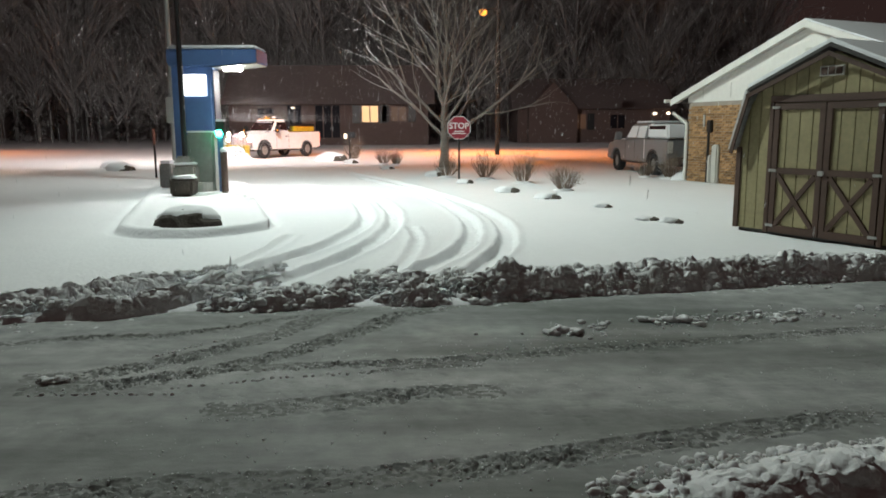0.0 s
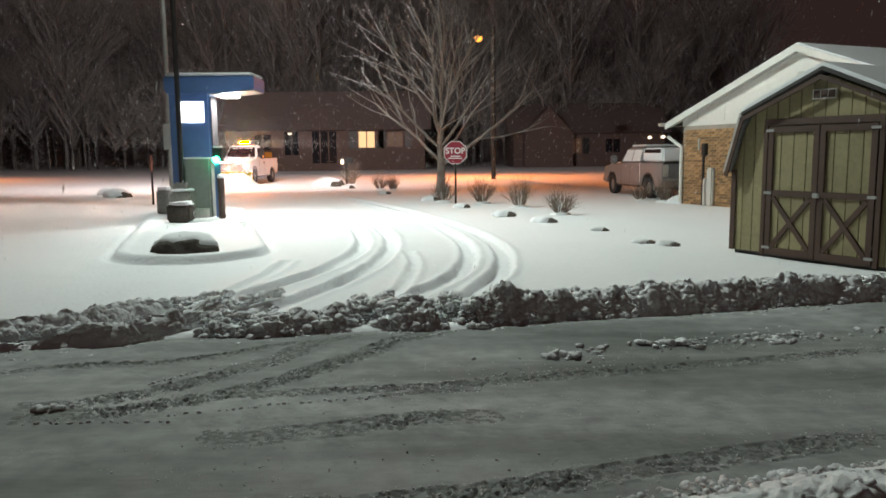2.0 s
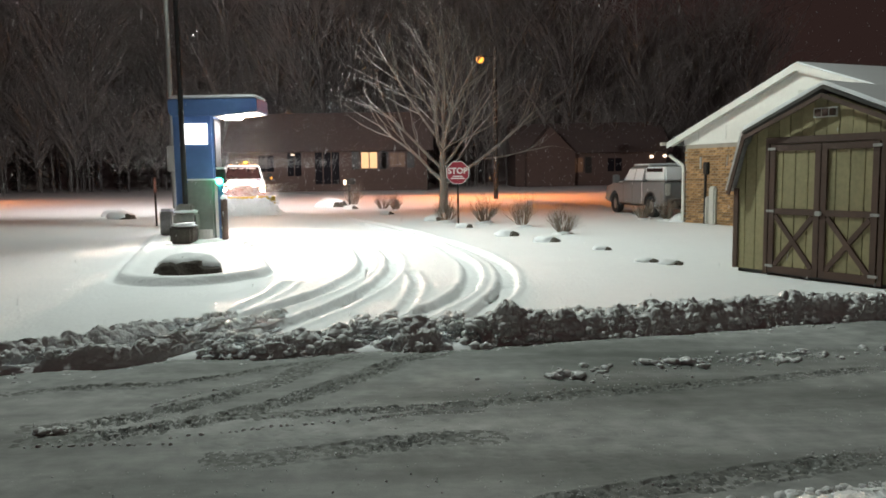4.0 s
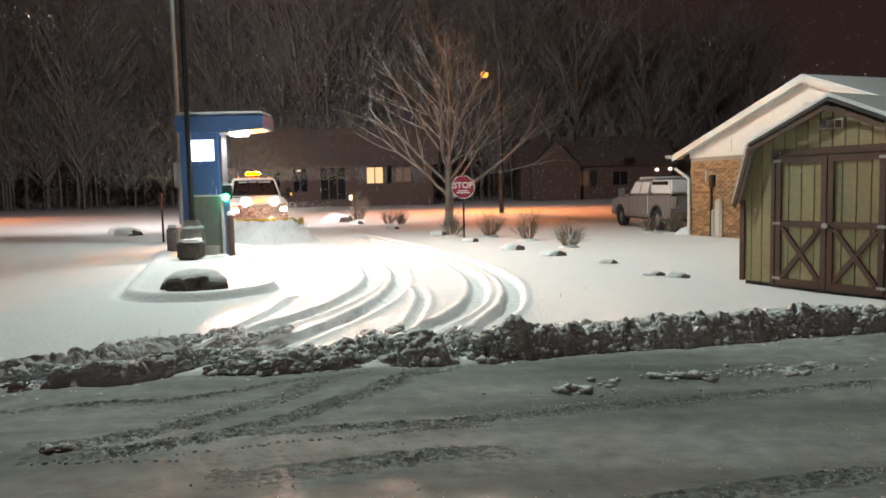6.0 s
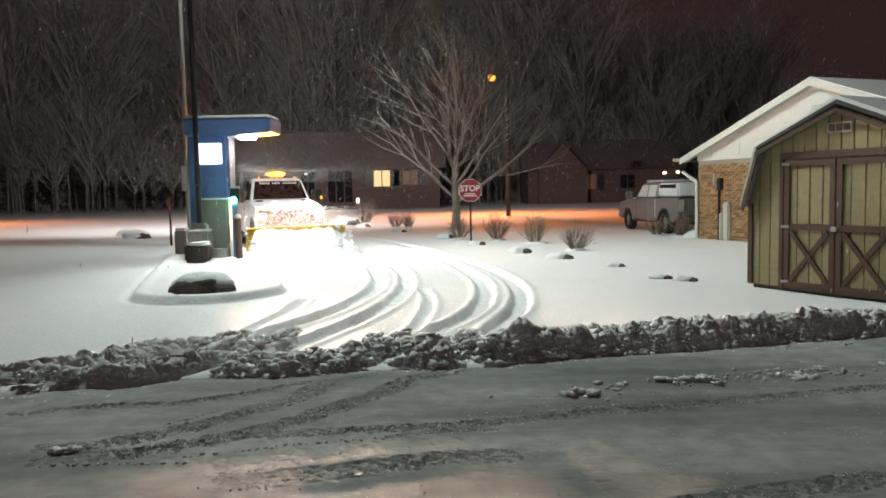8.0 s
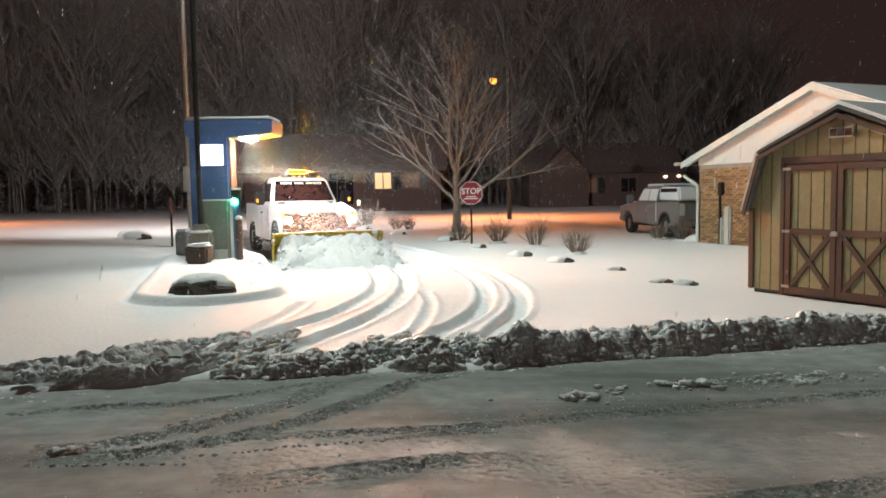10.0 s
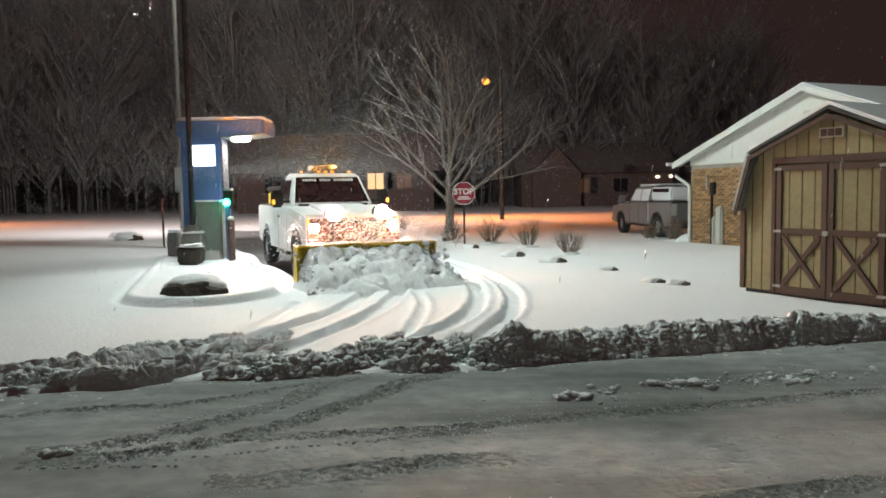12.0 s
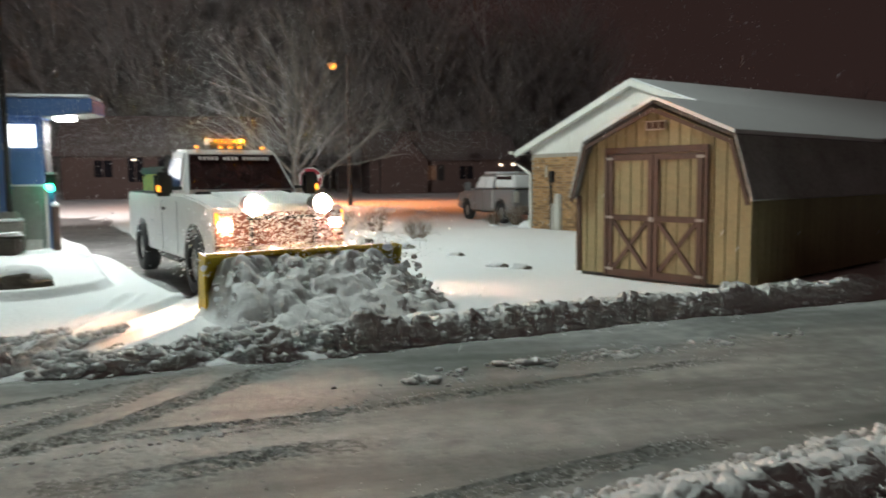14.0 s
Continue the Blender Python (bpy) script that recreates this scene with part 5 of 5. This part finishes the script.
# flakes added around the cab to imitate the hazy glow of the beacon
for _ in range(32000):
    far = rng.choice((1.0, 1.6, 2.4, 3.4, 4.6))
    c = np.array((rng.gauss(-0.6, far), rng.gauss(0, far), max(1.95 + 0.4 * rng.random(), 2.3 + rng.gauss(0.1, 0.6 * far))))
    r = rng.uniform(0.0016, 0.0037)
    b = len(co)
    co += [c + (r, 0, 0), c + (-r, 0, 0), c + (0, r, 0), c + (0, -r, 0), c + (0, 0, r * 2), c + (0, 0, -r * 2)]
    tri += [(b + i, b + j, b + m) for i, j, m in ((0, 2, 4), (2, 1, 4), (1, 3, 4), (3, 0, 4), (2, 0, 5), (1, 2, 5), (3, 1, 5), (0, 3, 5))]
spray_glow = tagged(raw_mesh("snow_spray", np.array(co), np.array(tri), SNOW), "powder thrown up before the plow truck, and flakes added for beacon glow", "snow", kind="stuff")

slabs = []
for k in range(40):
    t0, t1 = 2.75 + (13.5 - 2.75) * k / 40, 2.75 + (13.5 - 2.75) * (k + 1) / 40
    ma, mb = truck_pose(t0), truck_pose(t1)
    vs = np.linspace(-BLADE_HALF, BLADE_HALF, 70)
    us = np.linspace(0, 1, 17)
    pts = []
    for u in us:
        for v in vs:
            a, b = ma @ Vector((BLADE_X + 0.35, v, 0)), mb @ Vector((BLADE_X + 0.35, v, 0))
            pts.append(tuple(a.lerp(b, u))[:2])
    pts = np.array(pts)
    z = lot_height(pts[:, 0].copy(), pts[:, 1].copy()) + 0.004
    co = np.c_[pts, z]
    i = (np.arange(len(us) - 1)[:, None] * len(vs) + np.arange(len(vs) - 1)[None, :]).ravel()
    ob = raw_mesh("lane_snow", co, np.stack([i, i + len(vs), i + len(vs) + 1, i + 1], -1), SNOW)
    tagged(ob, "strip of fresh snow that the plow takes up", "snow", "snow on the lane", "structure")
    slabs.append((ob, t0))


# ---- far side of the street ----
t = thing("street_lamp", pose(3.66, 45.2, 0), "sodium street lamp glowing orange on a wooden pole", "street lamp")
part("pole", rod(bmesh.new(), (0, 0, 0), (0, 0, 8.9), 0.14, 0.1, 12), POLEWOOD, t)
part("arm", rod(bmesh.new(), (0, 0, 8.4), (-0.7, 2.5, 8.75), 0.03), POLEWOOD, t)
part("head", box(bmesh.new(), (-0.73, 2.6, 8.72), (0.5, 0.24, 0.1), 0.03), STEEL, t)
part("lens", lump(bmesh.new(), (-0.73, 2.6, 8.6), (0.25, 0.25, 0.22), 1, 0.05), SODIUM, t, "glowing sodium lens", True)


copy_thing(t, pose(-36.0 + 0.73, 45.2, 0))


def far_house(name, x, y, w, d, wall, ridge, yaw, label, windows):
    t = thing(name, pose(x, y, 0, 0, 0, yaw), label, "house")
    part("wall", box(bmesh.new(), (w / 2, d / 2, wall / 2 - 0.1), (w, d, wall + 0.2)), HOUSEWALL, t)
    part("roof", prism(bmesh.new(), [(-0.6, wall - 0.1), (d + 0.6, wall - 0.1), (d / 2, ridge)], -0.6, w + 0.6, "x"), HOUSEROOF, t, "snow-dusted roof")
    for a, z, ww, hh, mat, lab in windows:
        f = part("window", box(bmesh.new(), (a, -0.02, z), (ww + 0.2, 0.06, hh + 0.2), 0.01), HOUSEWALL, t, lab)
        n = 2 if ww < 2.0 else 3
        for k in range(n):
            part("pane", box(bmesh.new(), (a - ww / 2 + ww / n * (k + 0.5), -0.06, z), (ww / n - 0.1, 0.02, hh)), mat, f)
        if mat is not DARKWIN:
            for s in (-1, 1):
                part("shutter", box(bmesh.new(), (a + s * (ww / 2 + 0.5), -0.05, z), (0.7, 0.05, hh + 0.2), 0.01), BLACK, f)
    return t


far_house("long_house", -19.5, 72, 18.8, 8, 3.9, 7.7, 0, "long low house across the street with one lit window",
          [(13.3, 2.9, 1.6, 1.5, WINLIT, "warmly lit window"), (16.0, 2.9, 1.5, 1.3, WINDIM, "dim window"), (9.3, 2.2, 2.4, 3.0, DARKWIN, "dark doorway"), (3.5, 2.7, 1.6, 1.5, DARKWIN, ""), (6.2, 2.6, 1.4, 2.2, DARKWIN, "")])
t = thing("porch_light", pose(-13.4, 71.6, 3.5), "small white porch light on a wall", "wall lamp")
part("globe", box(bmesh.new(), (0, 0.2, 0), (0.32, 0.3, 0.14), 0.04), FARLAMP, t)
for x, z in ((23.0, 3.0), (24.4, 3.05)):
    t = thing("porch_light", pose(x, 79.9, z), "small warm porch light on a far wall", "wall lamp")
    part("globe", box(bmesh.new(), (0, 0, 0), (0.42, 0.2, 0.28), 0.08), FARLAMP, t)
far_house("gabled_house", 8.6, 80, 16, 9, 3.6, 6.9, 0, "dim gabled house across the street", [(6.5, 2.2, 1.4, 1.5, WINDIM, ""), (10.5, 2.2, 1.6, 1.4, DARKWIN, ""), (2.5, 2.2, 1.6, 1.4, DARKWIN, "")])
part("front_gable", prism(bmesh.new(), [(1.0, 0), (6.0, 0), (6.0, 3.6), (3.5, 6.2), (1.0, 3.6)], -1.5, 3, "y"), HOUSEWALL, bpy.data.objects["gabled_house"])


def bare_far(bm, x, y, h, rnd):
    rod(bm, (x, y, 0), (x + rnd.gauss(0, 0.4), y, h * 0.55), 0.0038 * h, 0.0024 * h, 5, False)
    for _ in range(17):
        z = h * rnd.uniform(0.2, 0.6)
        a, l = rnd.uniform(0, 6.28), h * rnd.uniform(0.2, 0.45)
        d = Vector((math.cos(a) * 0.55, math.sin(a) * 0.55, rnd.uniform(0.6, 1.0))).normalized()
        p0 = Vector((x, y, z))
        p1 = p0 + d * l
        rod(bm, p0, p1, 0.075, 0.03, 3, False)
        for _ in range(9):
            q = p0.lerp(p1, rnd.uniform(0.3, 1))
            e = (d + Vector((rnd.gauss(0, 0.5), rnd.gauss(0, 0.5), rnd.gauss(0.1, 0.3)))).normalized()
            rod(bm, q, q + e * l * rnd.uniform(0.3, 0.6), 0.042, 0.018, 3, False)


def conifer(bm, x, y, h, rnd):
    rod(bm, (x, y, 0), (x, y, h), 0.13, 0.03, 5, False)
    lean, lush = rnd.uniform(0.10, 0.17), rnd.uniform(0, 9)
    for k in range(300):
        f = rnd.random() ** 0.8
        a = rnd.uniform(0, 6.28)
        r = ((1 - f) * h * lean + 0.5) * rnd.uniform(0.35, 1.15) * (0.7 + 0.6 * noise.noise(Vector((f * 7, a, lush))))
        z = h * (0.04 + 0.95 * f)
        p0 = Vector((x + 0.15 * r * math.cos(a), y + 0.15 * r * math.sin(a), z))
        p1 = Vector((x + r * math.cos(a), y + r * math.sin(a), z - rnd.uniform(-0.1, 0.7) * r))
        side = Vector((-math.sin(a), math.cos(a), rnd.gauss(0, 1.2))) * (0.08 + 0.12 * r) * rnd.uniform(0.3, 1.2)
        mid = p0.lerp(p1, 0.6)
        v = [bm.verts.new(q) for q in (p0, mid + side, p1, mid - side)]
        bm.faces.new(v[:3])
        bm.faces.new((v[0], v[2], v[3]))


rnd = random.Random(3)
bm = bmesh.new()
for k in range(170):
    x, y = rnd.uniform(-80, 44), rnd.uniform(86, 116)
    bare_far(bm, x, y, rnd.uniform(25, 36) * (1 if x < 18 else 0.8), rnd)
for k in range(50):
    bare_far(bm, rnd.uniform(38, 120), rnd.uniform(95, 125), rnd.uniform(10, 17), rnd)
for k in range(110):
    bare_far(bm, rnd.uniform(-85, 44), rnd.uniform(83.5, 90), rnd.uniform(8, 15), rnd)
tagged(part("bare_woods", bm, WOODS), "dark bare woods behind the houses", "woods", kind="stuff")
bm = bmesh.new()
for k in range(45):
    x, y = rnd.uniform(-85, 34), rnd.uniform(98, 122)
    conifer(bm, x, y, rnd.uniform(11, 20), rnd)
for k in range(26):
    conifer(bm, rnd.uniform(10, 105), rnd.uniform(100, 125), rnd.uniform(10, 17), rnd)
tagged(part("evergreen_woods", bm, WOODS), "dark evergreen woods dusted with snow", "woods", kind="stuff")

# backdrop added behind the woods: haze painted as pale grey, with an uneven top
HAZE_GREY = shade("pale_haze_grey", (0.58, 0.57, 0.57), 0.95, scale=0.35, dark=(0.26, 0.255, 0.26), bump=0.5, bump_scale=0.6)
px = np.arange(-130, 131, 1.3)
pv = np.linspace(0, 1, 40)
PX, PV = np.meshgrid(px, pv)
tops = np.interp(PX, [-130, 10, 30, 50, 75, 130], [40, 38, 31, 20, 12, 9]) * (0.72 + 0.5 * fbm(PX * 0.12, PX * 0, 401)) + 3 * vnoise(PX * 0.5, PX * 0, 405)
PZ = PV * tops
PY = 126 + 6 * PV + 5 * fbm(PX * 0.2, PZ * 0.12, 403)
n = len(px)
i = (np.arange(len(pv) - 1)[:, None] * n + np.arange(n - 1)[None, :]).ravel()
slope = raw_mesh("wooded_slope", np.stack([PX, PY, PZ], -1).reshape(-1, 3), np.stack([i, i + 1, i + n + 1, i + n], -1), HAZE_GREY)
tagged(slope, "pale backdrop standing in for haze behind the far woods", "woods", kind="stuff")

# ---- falling snow ----
rng = random.Random(77)
FALL = 2.2
flake_sets = []
for k, (count, x0, x1, y0, y1, r0, r1) in enumerate(((2600, -9, 9, 3.5, 14, 0.003, 0.008), (14000, -24, 24, 12, 34, 0.004, 0.008), (22000, -30, 20, 24, 50, 0.005, 0.010))):
    co, tri = [], []
    for _ in range(count):
        c = np.array((rng.uniform(x0, x1), rng.uniform(y0, y1), rng.uniform(0, 14 + FALL * 14)))
        if math.hypot(c[0] + 9, c[1] - 25.5) < 4.5 and rng.random() < 0.85:
            c[0] += 9
        r = rng.uniform(r0, r1)
        b = len(co)
        co += [c + (r, 0, 0), c + (-r, 0, 0), c + (0, r, 0), c + (0, -r, 0), c + (0, 0, r * 4), c + (0, 0, -r * 4)]
        tri += [(b + i, b + j, b + m) for i, j, m in ((0, 2, 4), (2, 1, 4), (1, 3, 4), (3, 0, 4), (2, 0, 5), (1, 2, 5), (3, 1, 5), (0, 3, 5))]
    ob = raw_mesh("falling_snow", np.array(co), np.array(tri), SNOW)
    tagged(ob, "falling snowflakes drifting down", "snowflakes", kind="stuff")
    flake_sets.append(ob)

# ---- bricks of the house's gable wall, nearest the camera ----
bm = box(bmesh.new(), (0, 0, 0), (0.20, 0.03, 0.062), 0.004)
brick_mesh = bpy.data.meshes.new("brick")
bm.to_mesh(brick_mesh)
bm.free()
brick_mesh.materials.append(BRICK)
count = 0
for row in range(31):
    for col in range(11):
        u = 0.10 + 0.212 * col + (0.106 if row % 2 else 0)
        if count < 330:
            ob = new("brick", brick_mesh)
            ob.parent, ob.location = brick_house, (u, -0.008 + 0.003 * math.sin(row * 7 + col * 3), 0.04 + 0.0735 * row)
            count += 1
co, quads = [], []
for row in range(31):
    for col in range(11, 31):
        u, z = 0.10 + 0.212 * col + (0.106 if row % 2 else 0), 0.04 + 0.0735 * row
        if u < 6.6:
            b = len(co)
            for y in (-0.02, 0.0):
                co += [(u - 0.1, y, z - 0.031), (u + 0.1, y, z - 0.031), (u + 0.1, y, z + 0.031), (u - 0.1, y, z + 0.031)]
            quads += [(b, b + 1, b + 2, b + 3), (b, b + 4, b + 5, b + 1), (b + 3, b + 2, b + 6, b + 7), (b + 1, b + 5, b + 6, b + 2), (b, b + 3, b + 7, b + 4)]
rest = raw_mesh("bricks", np.array(co), np.array(quads), BRICK, False)
rest.parent = brick_house
tagged(rest, kind="stuff")


# ---- everything that moves ----
FLASHES = (0.25, 1.1, 1.9, 2.65, 3.5, 4.3, 5.15, 6.0, 6.8, 7.57, 8.38, 9.2, 10.0, 10.86, 11.65, 12.45, 13.22, 14.6)


def motions():
    times = [0.25 * k for k in range(57)]
    walk(plough_truck, [(t, truck_pose(t)) for t in times])
    walk(pushed, [(t, truck_pose(t)) for t in times])
    walk(spray_glow, [(t, truck_pose(t)) for t in times])
    # wheels roll with the way gone
    fine = [0.1 * k for k in range(141)]
    gone, last, turns = 0.0, truck_place(0.0), []
    for t in fine:
        now = truck_place(t)
        gone += math.hypot(now[0] - last[0], now[1] - last[1])
        last = now
        turns.append((t, math.degrees(gone / 0.43)))
    for w in plough_wheels:
        x, y, z = w.location
        walk(w, [(t, pose(x, y, z, 0, a, 0)) for t, a in turns])
    # the beacon's bright side comes up ahead at each flash
    x, y, z = rotor.location
    spin = [(-0.1, -135.0)]
    for t in FLASHES:
        spin += [(t - 0.25, -135.0), (t - 0.12, -25.0), (t + 0.12, 10.0), (t + 0.29, -135.0)]
    walk(rotor, [(t, pose(x, y, z, 0, -45 - float(np.interp(t, [p[0] for p in spin], [p[1] for p in spin])), 0)) for t in fine])
    # slabs of snow go along with the blade once it has met them
    for ob, t0 in slabs:
        rest_pose, start = Matrix.Identity(4), truck_pose(t0).inverted()
        rows = [(0.0, rest_pose), (max(0.05, t0 - 0.04), rest_pose)]
        t = t0 + 0.06
        while t < 13.95:
            rows.append((t, Matrix.Translation((0, 0, -0.11)) @ truck_pose(t) @ start))
            t += 0.3
        rows.append((14.0, Matrix.Translation((0, 0, -0.11)) @ truck_pose(14.0) @ start))
        walk(ob, rows)
    for k, ob in enumerate(flake_sets):
        walk(ob, [(t, pose((-0.35 + 0.1 * k) * (t - 7) + 0.2 * math.sin(t * 0.9 + k), 0.15 * math.sin(t * 0.7), -FALL * t)) for t in (0.0, 2.0, 4.0, 6.0, 8.0, 10.0, 12.0, 14.0)])


motions()
